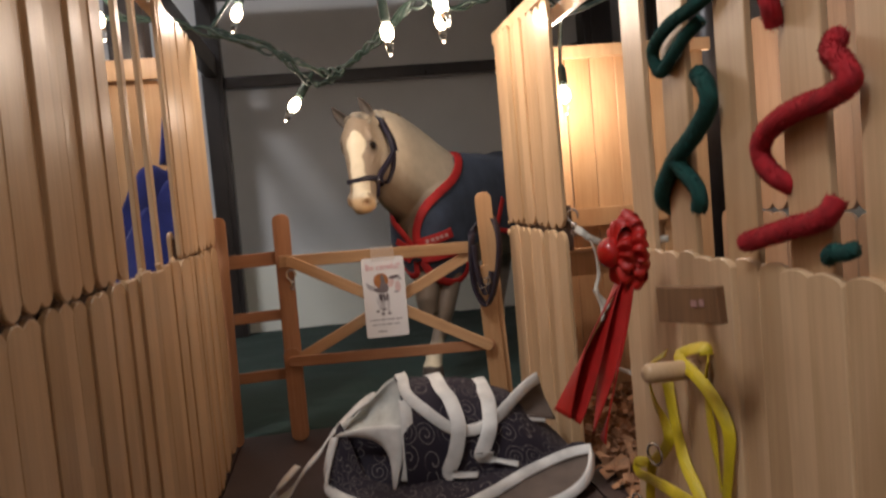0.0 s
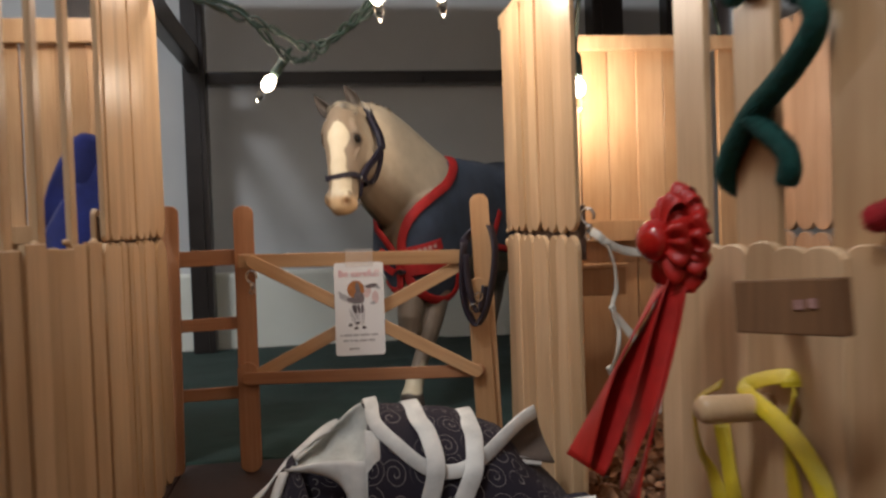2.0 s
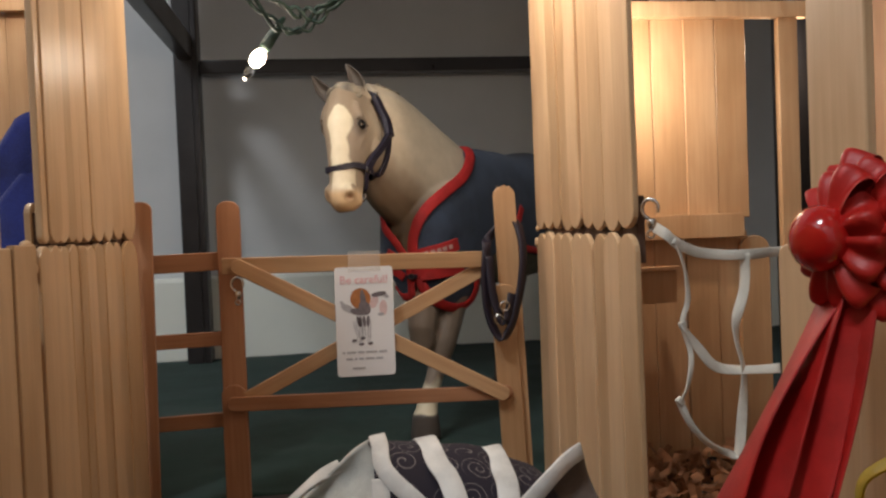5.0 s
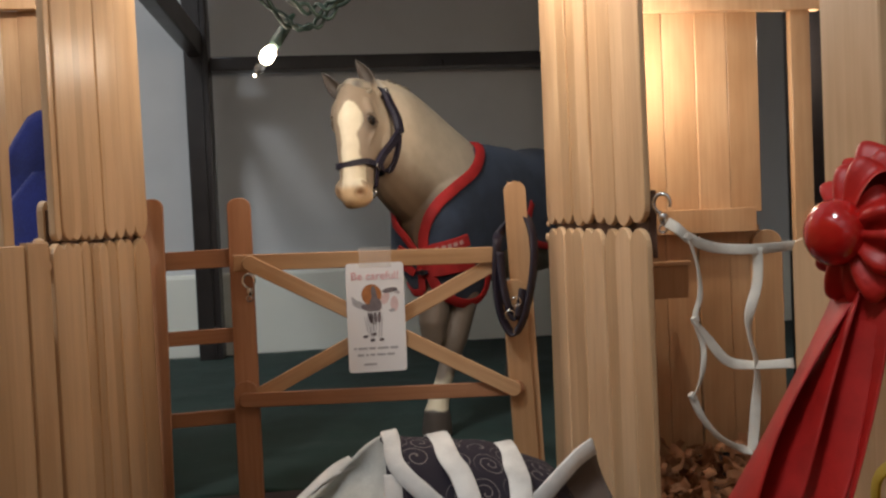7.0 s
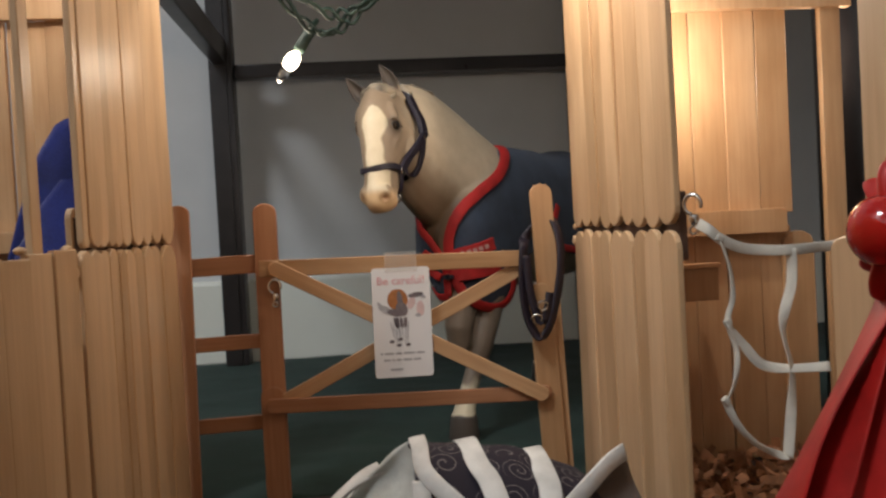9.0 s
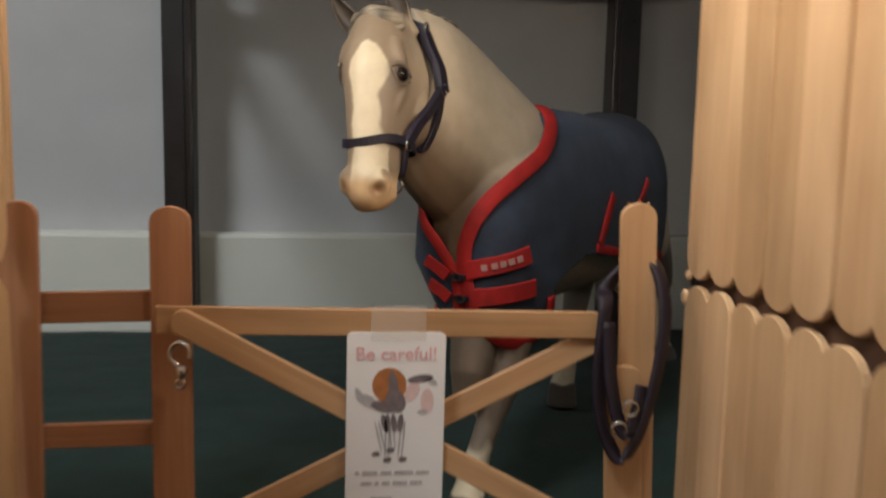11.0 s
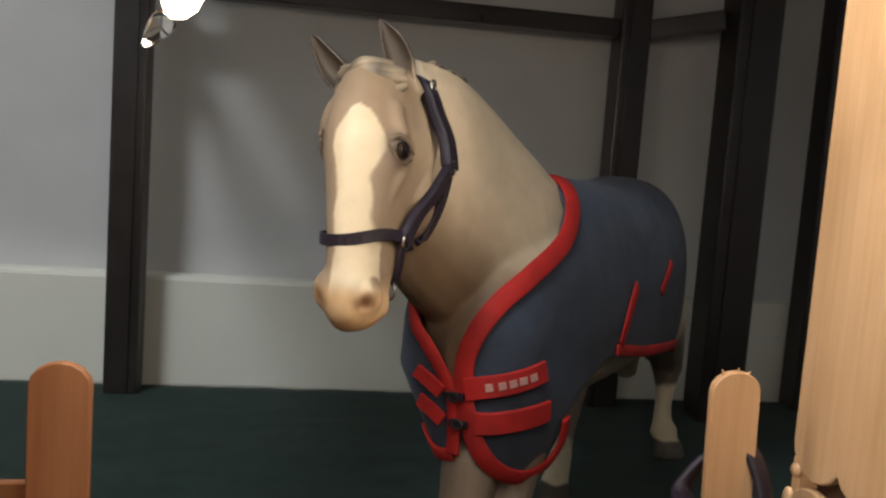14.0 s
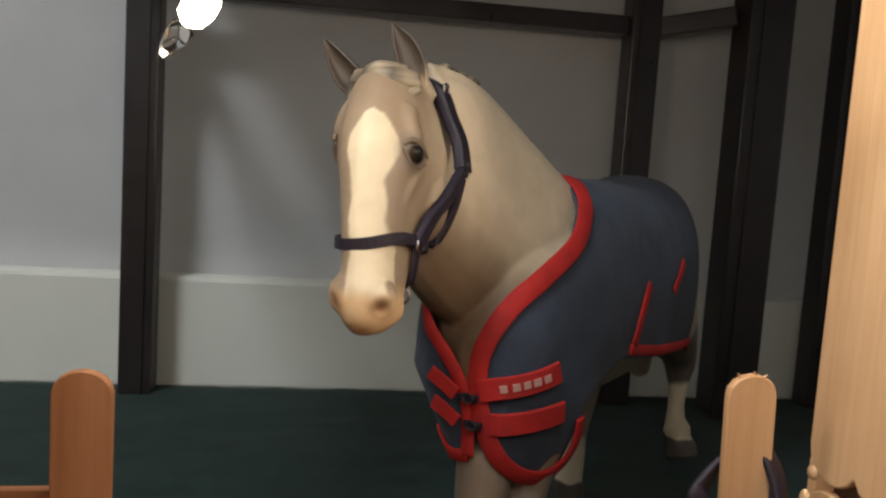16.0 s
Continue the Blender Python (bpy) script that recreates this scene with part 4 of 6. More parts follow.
    h = z - lift
    blend(leg * np.clip((h - 0.030) / 0.01, 0, 0.55), sooty * 2.2)
    blend((lift > 0) * np.clip((z - 0.060) / 0.006, 0, 1) * np.clip((0.108 - z) / 0.01, 0, 0.75), sooty * 1.3)
    blend(leg * np.clip((np.where(lift > 0, 0.043, 0.036) + wob * 4 - h) / 0.004, 0, 1), white * 0.92)
    blend(leg * np.clip((np.where(lift > 0, 0.0115, 0.0165) + wob - h) / 0.001, 0, 1), sooty)
    blend(((y > 0.835) & (z < 0.145)) * 0.8, cream * 0.8)
    lid = (np.arange(n) >= lids) & (np.arange(n) < lids_end)
    col[lid] = taupe * 0.62
    strand = (np.arange(n) >= skin) & ~lid & ~((np.arange(n) >= ears) & (np.arange(n) < ears_end))
    stripe = np.clip(0.5 + wob / 0.0010, 0, 1)
    col[strand] = (cream * 0.42)[None, :] * (0.28 + 0.72 * stripe[strand])[:, None]
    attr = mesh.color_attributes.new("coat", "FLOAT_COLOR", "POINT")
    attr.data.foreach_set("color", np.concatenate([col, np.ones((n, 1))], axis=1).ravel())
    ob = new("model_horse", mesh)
    return tagged(ob, "grey-beige model horse with a white blaze, stepping with lifted legs", "figurine")


horse()


def head_loop(z, grow, a0=0.0, a1=360.0, n=32, tilt=0.0, skew=0.0):
    """Points round the head at height z, a in degrees from its near side (horse's left) by way of the face; tilt lifts the back."""
    out, up_of = [], Vector((0.06, 0.45, 0.89))
    for k in range(n + 1):
        a = radians(a0 + (a1 - a0) * k / n)
        zz = z - tilt * math.sin(a) + skew * math.cos(a)
        c, w, d, _ = head_at(min(max(zz, 0.1393), 0.2114))
        c = head_at(z)[0] + up_of * (zz - z)
        deep = head_at(z)[3]
        ca, sa = math.cos(a), math.sin(a)
        ca, sa = math.copysign(abs(ca) ** 0.89, ca), math.copysign(abs(sa) ** 0.89, sa)
        out.append(c + ACROSS * ca * (w + grow) + deep * sa * (d + grow))
    return out


def halter():
    top = thing("horse_halter", "dark purple ribbon halter with silver rings on the horse's head", "halter", tuple(head_at(0.16)[0]))
    up = Vector((0, 0, 1))
    part("noseband", ribbon(bmesh.new(), head_loop(0.1630, 0.0014, tilt=0.0085, skew=0.0012)[:-1], 0.0033, 0.0010, up, True), STRAP, top)
    for s in (1, -1):
        def at(z, deep_by, grow=0.0016):
            c, w, d, deep = head_at(z)
            return c + ACROSS * s * (w * math.sqrt(max(0.05, 1 - (deep_by / d) ** 2 * 0.9)) + grow) + deep * deep_by
        ringp = at(0.1630 + 0.0014 * s, -0.0035)
        high = at(0.1880, -0.0130, 0.0052)
        cheek = [ringp, at(0.1720, -0.0055, 0.0022), at(0.180, -0.0090, 0.0036), high]
        part("cheek_strap", ribbon(bmesh.new(), smoothed(cheek, 5), 0.0054, 0.0024, FACING), STRAP, top)
        crown = [high, at(0.1965, -0.0125, 0.0052), at(0.2040, -0.0105, 0.0046), head_at(0.2085)[0] + ACROSS * s * 0.0095 - head_at(0.2085)[3] * 0.0085 + up * 0.003, head_at(0.2100)[0] - head_at(0.2100)[3] * 0.0110 + up * 0.0065]
        part("crown_strap", ribbon(bmesh.new(), smoothed(crown, 5), 0.0072, 0.0032, FACING), STRAP, top)
        throat = [high + up * 0.001, at(0.1810, -0.0215, 0.0075), at(0.1735, -0.0235, 0.0040) - FACING * 0.001, head_at(0.1660)[0] - FACING * 0.0200 + ACROSS * s * 0.0045]
        part("throat_strap", ribbon(bmesh.new(), smoothed(throat, 5), 0.0048, 0.0018, FACING), STRAP, top)
        chin = [ringp, at(0.1560, -0.0090, 0.0012), head_at(0.1510)[0] - FACING * 0.0135 + ACROSS * s * 0.0026]
        part("chin_strap", ribbon(bmesh.new(), smoothed(chin, 5), 0.0034, 0.0009, FACING), STRAP, top)
        for p, r in ((ringp, 0.0021), (high, 0.0023), (crown[3] + ACROSS * s * 0.0016, 0.0020)):
            out = ACROSS * s
            pts = [p + out * 0.0008 + (up * math.cos(a) + FACING * math.sin(a)) * r for a in (k * math.tau / 14 for k in range(14))]
            part("ring", tube(bmesh.new(), pts, 0.00045, 6, True), CHROME, top, "small silver ring", True)
    c = head_at(0.1475)[0] - FACING * 0.0150 + ACROSS * 0.002
    pts = [c + (up * math.cos(a) + ACROSS * math.sin(a)) * 0.0028 for a in (k * math.tau / 16 for k in range(16))]
    part("ring", tube(bmesh.new(), pts, 0.0005, 6, True), CHROME, top, "small silver ring", True)


halter()


def horse_rug():
    rows = [
        ((0.0630, 0.6500, 0.112), 0.013, 0.028), ((0.0700, 0.6600, 0.114), 0.0235, 0.047), ((0.0860, 0.6820, 0.119), 0.0300, 0.0575),
        ((0.1140, 0.7220, 0.124), 0.0340, 0.0590), ((0.1440, 0.7620, 0.124), 0.0380, 0.0570), ((0.1700, 0.7960, 0.128), 0.0375, 0.0570),
        ((0.1860, 0.8180, 0.126), 0.0325, 0.0530), ((0.1960, 0.8320, 0.119), 0.0190, 0.0400),
    ]
    bm = bmesh.new()
    up = Vector((0, 0, 1))
    # fuller on the far shoulder, to which the head is turned
    rows = [(Vector(c) - FLANK * f, w + f, h) for (c, w, h), f in zip(rows, (0.0026, 0.0030, 0.0024, 0.0008, 0, 0, 0, 0))]
    loft(bm, [(c, FLANK, w, up, h) for c, w, h in rows], 30, 2.5)
    rough = link("rug_form", bm, NAVY)
    mod = rough.modifiers.new("skin", "REMESH")
    mod.mode, mod.voxel_size = "VOXEL", 0.0019
    soft = rough.modifiers.new("soft", "SMOOTH")
    soft.factor, soft.iterations = 0.5, 12
    bpy.context.view_layer.update()
    mesh = bpy.data.meshes.new_from_object(rough.evaluated_get(bpy.context.evaluated_depsgraph_get()))
    bpy.data.objects.remove(rough)
    bm = bmesh.new()
    bm.from_mesh(mesh)
    bpy.data.meshes.remove(mesh)

    def cut(point, normal):
        r = bmesh.ops.bisect_plane(bm, geom=bm.verts[:] + bm.edges[:] + bm.faces[:], plane_co=point, plane_no=normal, dist=1e-6, clear_outer=True)
        return r

    chest = Vector((0.0660, 0.6530, 0.1150))

    def tucked(p):
        """The far shoulder falls in towards its foot."""
        u = (p - chest).dot(FLANK)
        return p - FLANK * u * 0.60 * min(1.0, max(0.0, (0.112 - p.z) / 0.030)) if u < 0 else p

    whole = bm.copy()
    for v in whole.verts:
        v.co = tucked(v.co)
    whole.normal_update()
    form = BVHTree.FromBMesh(whole)
    whole.free()

    # the cuts follow heights against the distance behind the chest, alike on both shoulders
    def unfold(v):
        d = v - chest
        u = d.dot(FLANK)
        return chest.x + 0.6 * d.dot(BODY) + 0.8 * abs(u), u, v.z

    def fold(xm, u, z):
        return Vector((chest.x, chest.y, z)) + FLANK * u + BODY * ((xm - chest.x - 0.8 * abs(u)) / 0.6)

    def collar(z, u):
        if u > 0:
            return float(np.interp(z, [0.104, 0.1085, 0.120, 0.1303, 0.140, 0.1493, 0.1601, 0.1716, 0.182], [0.020, 0.0622, 0.0638, 0.0668, 0.0728, 0.0836, 0.0975, 0.1058, 0.1070]))
        return float(np.interp(z, [0.104, 0.1085, 0.1137, 0.1216, 0.1318, 0.1414, 0.150, 0.1601, 0.1716, 0.182], [0.020, 0.0625, 0.0660, 0.0708, 0.0790, 0.0868, 0.0930, 0.1000, 0.1058, 0.1070]))

    def hem(xm, u):
        low = float(np.interp(xm, [0.060, 0.074, 0.086, 0.095, 0.1015, 0.1050, 0.1072, 0.112, 0.120, 0.131, 0.144, 0.162, 0.184], [0.0790, 0.0780, 0.0765, 0.0768, 0.0790, 0.0880, 0.0990, 0.1040, 0.1080, 0.1125, 0.1095, 0.1055, 0.1015]))
        if xm < 0.090:
            # two flaps meet at the breast and part below it
            low = max(low, float(np.interp(u, [-0.020, -0.008, 0.0005, 0.0024, 0.0042, 0.0060, 0.0095, 0.0135, 0.0180], [0.0850, 0.0845, 0.0848, 0.0930, 0.0995, 0.0965, 0.0885, 0.0810, 0.0765])))
        return low

    for v in bm.verts:
        xm, u, z = unfold(v.co)
        v.co = (xm - collar(z, u), u, z)
    cut(Vector(), Vector((-1, 0, 0)))
    for v in bm.verts:
        g, u, z = v.co
        v.co = fold(g + collar(z, u), u, z)
    for v in bm.verts:
        xm, u, z = unfold(v.co)
        v.co = (xm, u, z - hem(xm, u))
    cut(Vector(), Vector((0, 0, -1)))
    for v in bm.verts:
        xm, u, z = v.co
        v.co = tucked(fold(xm, u, z + hem(xm, u)))
    for v in bm.verts:
        f = noise.noise(v.co * 45) * 0.0011 + noise.noise(v.co * 130) * 0.0003
        v.co += v.normal * f
    top = thing("horse_rug", "navy blue horse blanket with red binding, worn by the horse", "blanket", (0.13, 0.74, 0.13))
    cover = part("cover", bm, NAVY, top, smooth=True)
    mod = cover.modifiers.new("thickness", "SOLIDIFY")
    mod.thickness = 0.0012

    def laid(points, width, thick=0.0018, lift=0.0008, n=6):
        """A band on the rug along places given behind the chest, to the horse's left of its middle, and in height."""
        path = smoothed([chest + BODY * q + FLANK * u + up * (z - chest.z) for q, u, z in points], n)
        spots = [form.find_nearest(p)[:2] for p in path]
        flat = [sum((spots[j][1] for j in range(max(0, k - 2), min(len(spots), k + 3))), Vector()).normalized() for k in range(len(spots))]
        pts = [p + nrm * lift for (p, _), nrm in zip(spots, flat)]
        sides = [nrm.cross(pts[min(k + 1, len(pts) - 1)] - pts[max(k - 1, 0)]).normalized() for k, nrm in enumerate(flat)]
        return ribbon(bmesh.new(), pts, width, thick, sides)

    near_edge = [(0.0700, -0.0060, 0.1815), (0.0651, 0.0047, 0.1808), (0.0478, 0.0163, 0.1716), (0.0298, 0.0204, 0.1601), (0.0100, 0.0172, 0.1493), (0.0, 0.0110, 0.1400), (-0.004, 0.0062, 0.1303),
                 (-0.004, 0.0028, 0.1200), (-0.004, 0.0033, 0.1084), (-0.004, 0.0055, 0.1005), (-0.0035, 0.0092, 0.0912), (0.0022, 0.0134, 0.0835), (0.0147, 0.0185, 0.0784), (0.0262, 0.0222, 0.0800), (0.0315, 0.0246, 0.0875), (0.0300, 0.0262, 0.0975)]
    far_edge = [(0.0670, -0.0030, 0.1812), (0.0500, -0.0165, 0.1710), (0.0340, -0.0225, 0.1600), (0.0180, -0.0235, 0.1500), (0.0060, -0.0230, 0.1414), (-0.0014, -0.0195, 0.1318), (-0.004, -0.0110, 0.1216), (-0.004, -0.0050, 0.1137), (-0.004, -0.0010, 0.1065), (-0.004, 0.0002, 0.0960), (-0.004, 0.0004, 0.0870)]
    far_hem = [(-0.004, 0.0004, 0.0870), (-0.004, -0.0050, 0.0862), (-0.003, -0.0110, 0.0870), (0.004, -0.0180, 0.0890)]
    rear_hem = [(0.0770, 0.0304, 0.1150), (0.0950, 0.0320, 0.1118), (0.1133, 0.0329, 0.1090), (0.1400, 0.0338, 0.1062), (0.1596, 0.0339, 0.1042), (0.1720, 0.0300, 0.1035), (0.1830, 0.0200, 0.1030), (0.1900, 0.0060, 0.1035)]
    for path, wide, lift in ((near_edge, [0.0070 - 0.0018 * max(0.0, k - 48) / 42 for k in range(91)], 0.0014), (far_edge, 0.0048, 0.0009), (far_hem, 0.0046, 0.0007), (rear_hem, 0.0046, 0.0009)):
        part("binding", laid(path, wide, 0.0011, lift), RED, top, "red fabric binding", True)

    # two stitched strap tabs a side, dark buckles between them
    tabs = (
        (((-0.004, 0.0042, 0.1104), (-0.003, 0.0110, 0.1128), (0.003, 0.0175, 0.1150), (0.0111, 0.0236, 0.1178)), 0.0076, True),
        (((-0.004, 0.0086, 0.1000), (-0.001, 0.0140, 0.1010), (0.006, 0.0195, 0.1022), (0.0150, 0.0244, 0.1033)), 0.0078, False),
        (((-0.003, -0.0150, 0.1140), (-0.004, -0.0100, 0.1112), (-0.004, -0.0048, 0.1080)), 0.0050, False),
        (((-0.003, -0.0130, 0.1040), (-0.004, -0.0085, 0.1015), (-0.004, -0.0036, 0.0985)), 0.0050, False),
    )
    for points, wide, lettered in tabs:
        tab = part("strap_tab", laid(points, wide, 0.0015, 0.0024, 8), RED, top, "red strap tab", False)
        if lettered:
            for k in range(5):
                f = 0.30 + 0.115 * k
                q, u, z = (np.interp(f, [0, 0.33, 0.66, 1], [p[i] for p in points]) for i in range(3))
                q1, u1, z1 = (np.interp(f + 0.085, [0, 0.33, 0.66, 1], [p[i] for p in points]) for i in range(3))
                part("print_bar", laid(((q, u, z), (q1, u1, z1)), 0.0026, 0.0004, 0.0035, 3), PRINTINK, tab)
    for u, z in ((0.0010, 0.1080), (0.0030, 0.0990)):
        c = form.find_nearest(chest - BODY * 0.004 + FLANK * u + up * (z - chest.z))[0] - BODY * 0.0036
        turn = Matrix((FLANK, BODY, up)).transposed().to_4x4()
        body = boxed((-0.0034, -0.0008, -0.0013), (0.0034, 0.0008, 0.0013), 0.0005, Matrix.Translation(c) @ turn)
        buckle = part("buckle", body, STRAP, top, "dark buckle")
        ring = [c - BODY * 0.0012 + FLANK * 0.0019 * math.cos(a) + up * 0.0016 * math.sin(a) for a in (k * math.tau / 14 for k in range(14))]
        part("frame", tube(bmesh.new(), ring, 0.0004, 6, True), DARK, buckle, "", True)

    # red leg straps behind the flank
    part("leg_strap", laid(((0.0950, 0.0312, 0.1400), (0.0880, 0.0312, 0.1300), (0.0800, 0.0306, 0.1165)), 0.0062, 0.0007, 0.0014), RED, top, "red leg strap", True)
    part("leg_strap", laid(((0.1440, 0.0340, 0.1460), (0.1360, 0.0341, 0.1400), (0.1277, 0.0342, 0.1339)), 0.0046, 0.0007, 0.0012), RED, top, "red leg strap", True)


horse_rug()


# ---- string of fairy lights ----
def fairy_lights():
    top = thing("light_string", "string of small warm bulbs on green twisted wire", "fairy lights", (0.03, 0.5, 0.26))
    runs = [
        [(-0.20, 0.50, 0.262), (-0.11, 0.520, 0.268), (-0.062, 0.525, 0.258), (-0.035, 0.520, 0.246), (-0.012, 0.515, 0.236), (0.004, 0.530, 0.230), (0.016, 0.530, 0.232), (0.030, 0.520, 0.240), (0.044, 0.500, 0.250), (0.066, 0.495, 0.262), (0.085, 0.490, 0.256), (0.112, 0.480, 0.262), (0.142, 0.490, 0.255), (0.150, 0.500, 0.250), (0.20, 0.46, 0.262)],
        [(-0.062, 0.525, 0.258), (-0.030, 0.530, 0.250), (-0.006, 0.545, 0.228), (0.006, 0.550, 0.227), (0.020, 0.545, 0.236), (0.040, 0.520, 0.246), (0.064, 0.450, 0.262), (0.090, 0.440, 0.266), (0.118, 0.420, 0.262), (0.128, 0.350, 0.262), (0.130, 0.260, 0.255), (0.150, 0.18, 0.262)],
        # unseen run, added to carry the last bulb
        [(0.128, 0.350, 0.262), (0.080, 0.262, 0.280), (0.030, 0.200, 0.286), (-0.020, 0.150, 0.284), (-0.072, 0.110, 0.262)],
    ]
    for run in runs:
        path = smoothed(run, 10)
        for turn in (0, math.pi):
            pts = []
            for k, p in enumerate(path):
                a = k * 0.55 + turn
                pts.append(p + Vector((0, math.cos(a), math.sin(a))) * 0.0016 + Vector((0, 0, 0.0012 * math.sin(k * 0.9 + turn))))
            part("wire", tube(bmesh.new(), pts, 0.0010, 6), WIRE, top, smooth=True)
    hang = [(-0.55, -0.1, -0.83), (0.1, 0.2, -0.95), (0.05, 0, -1), (-0.3, 0.1, -0.9), (0.2, -0.3, -0.9), (0.1, 0.1, -1), (0.1, -0.2, -1), (0.2, 0.1, -1), (0, 0, -1)]
    for b, h in zip(BULBS, hang):
        b, d = Vector(b), Vector(h).normalized()
        base = b - d * 0.0065
        socket = part("socket", tube(bmesh.new(), [base - d * 0.0135, base - d * 0.011, base - d * 0.002, base], [0.0016, 0.0027, 0.0029, 0.0026], 10), WIRE, top, smooth=True)
        near = min((Vector(q) for run in runs for q in run), key=lambda q: (q - base).length)
        part("lead", tube(bmesh.new(), smoothed([base - d * 0.012, base - d * 0.018, near], 5), 0.0012, 6), WIRE, socket, smooth=True)
        glow = part("bulb", tube(bmesh.new(), [b - d * 0.0055, b - d * 0.003, b, b + d * 0.003, b + d * 0.0045], [0.0016, 0.0032, 0.0036, 0.0028, 0.0008], 12), BULBLIT, top, "lit warm bulb", True)
        glow.visible_shadow = False
        tip = part("tip", tube(bmesh.new(), [b + d * 0.0048, b + d * 0.0075, b + d * 0.0100, b + d * 0.0125], [0.0025, 0.0024, 0.0017, 0.0007], 12), CLEAR, glow, "clear glass tip", True)
        tip.visible_shadow = False


fairy_lights()


# ---- things on the stalls ----
def draped_halter():
    top = thing("spare_halter", "dark purple ribbon halter hung over the gate post", "halter", (0.097, 0.523, 0.10))
    loop = [(0.0880, 0.5270, 0.1180), (0.0865, 0.5255, 0.1000), (0.0878, 0.5245, 0.0850), (0.0925, 0.5235, 0.0755), (0.0970, 0.5240, 0.0790), (0.1010, 0.5250, 0.0890), (0.1045, 0.5265, 0.1030), (0.1060, 0.5285, 0.1180), (0.1040, 0.5340, 0.1300), (0.0975, 0.5370, 0.1290), (0.0905, 0.5350, 0.1220)]
    part("strap", ribbon(bmesh.new(), smoothed(loop, 6, True), 0.0046, 0.0014, (0.85, 0.55, 0.1), True), STRAP, top, smooth=True)
    inner = [(0.0890, 0.5265, 0.1140), (0.0895, 0.5240, 0.0980), (0.0920, 0.5225, 0.0860), (0.0950, 0.5225, 0.0830), (0.0975, 0.5235, 0.0900), (0.0990, 0.5250, 0.0960)]
    part("strap", ribbon(bmesh.new(), smoothed(inner, 6), 0.0044, 0.0013, (0.9, 0.45, 0)), STRAP, top, smooth=True)
    for p in ((0.0915, 0.5215, 0.0845), (0.0945, 0.5215, 0.0905)):
        c = Vector(p)
        pts = [c + Vector((math.cos(a), -0.2 * math.sin(a), math.sin(a))) * 0.0022 for a in (k * math.tau / 14 for k in range(14))]
        part("ring", tube(bmesh.new(), pts, 0.0005, 6, True), CHROME, top, "small silver ring", True)


draped_halter()


def white_halter():
    top = thing("rope_halter", "white ribbon halter hanging from a clasp in the stall doorway", "halter", (0.125, 0.39, 0.10))
    y = 0.388
    across = (0.25, 1, 0)
    bands = [
        [(0.1168, y + 0.003, 0.1262), (0.1190, y, 0.1240), (0.1225, y, 0.1210), (0.1290, y, 0.1180), (0.1370, y, 0.1168), (0.1450, y, 0.1165), (0.1530, y, 0.1168), (0.1620, y, 0.1172)],
        [(0.1225, y, 0.1205), (0.1250, y, 0.1120), (0.1255, y, 0.1030), (0.1235, y, 0.0955), (0.1260, y, 0.0860), (0.1250, y, 0.0770), (0.1222, y, 0.0710)],
        [(0.1235, y, 0.0950), (0.1290, y, 0.0870), (0.1340, y, 0.0815), (0.1420, y, 0.0798), (0.1560, y, 0.0795)],
        [(0.1215, y, 0.0720), (0.1250, y, 0.0640), (0.1310, y, 0.0570), (0.1385, y, 0.0530), (0.1410, y, 0.0520)],
        [(0.1450, y, 0.1170), (0.1445, y, 0.1060), (0.1415, y, 0.0960), (0.1415, y, 0.0890), (0.1435, y, 0.0790), (0.1425, y, 0.0650), (0.1410, y, 0.0520)],
    ]
    for k, band in enumerate(bands):
        side = [Vector((0.2, 0.9 * math.cos(i * 0.16) ** 4 if k == 2 else 0.25 * math.sin(i * 0.3), 0.9)) if k in (0, 2) else Vector((0.9, 0.9 * math.sin(i * 0.19 + k), 0.1)) for i in range((len(band) - 1) * 6 + 1)]
        part("ribbon", ribbon(bmesh.new(), smoothed(band, 6), (0.0033, 0.0017, 0.0032, 0.0024, 0.0032)[k], 0.0004, side), CREAMRIBBON, top, smooth=True)
    for p, turn in (((0.1222, y, 0.1212), 30), ((0.1236, y, 0.0952), -20), ((0.1218, y, 0.0711), 50)):
        part("knot", boxed((-0.0013, -0.0007, -0.0010), (0.0013, 0.0007, 0.0012), 0.0004, pose(*p, 0, turn, 10)), CREAMRIBBON, top, smooth=True)


white_halter()


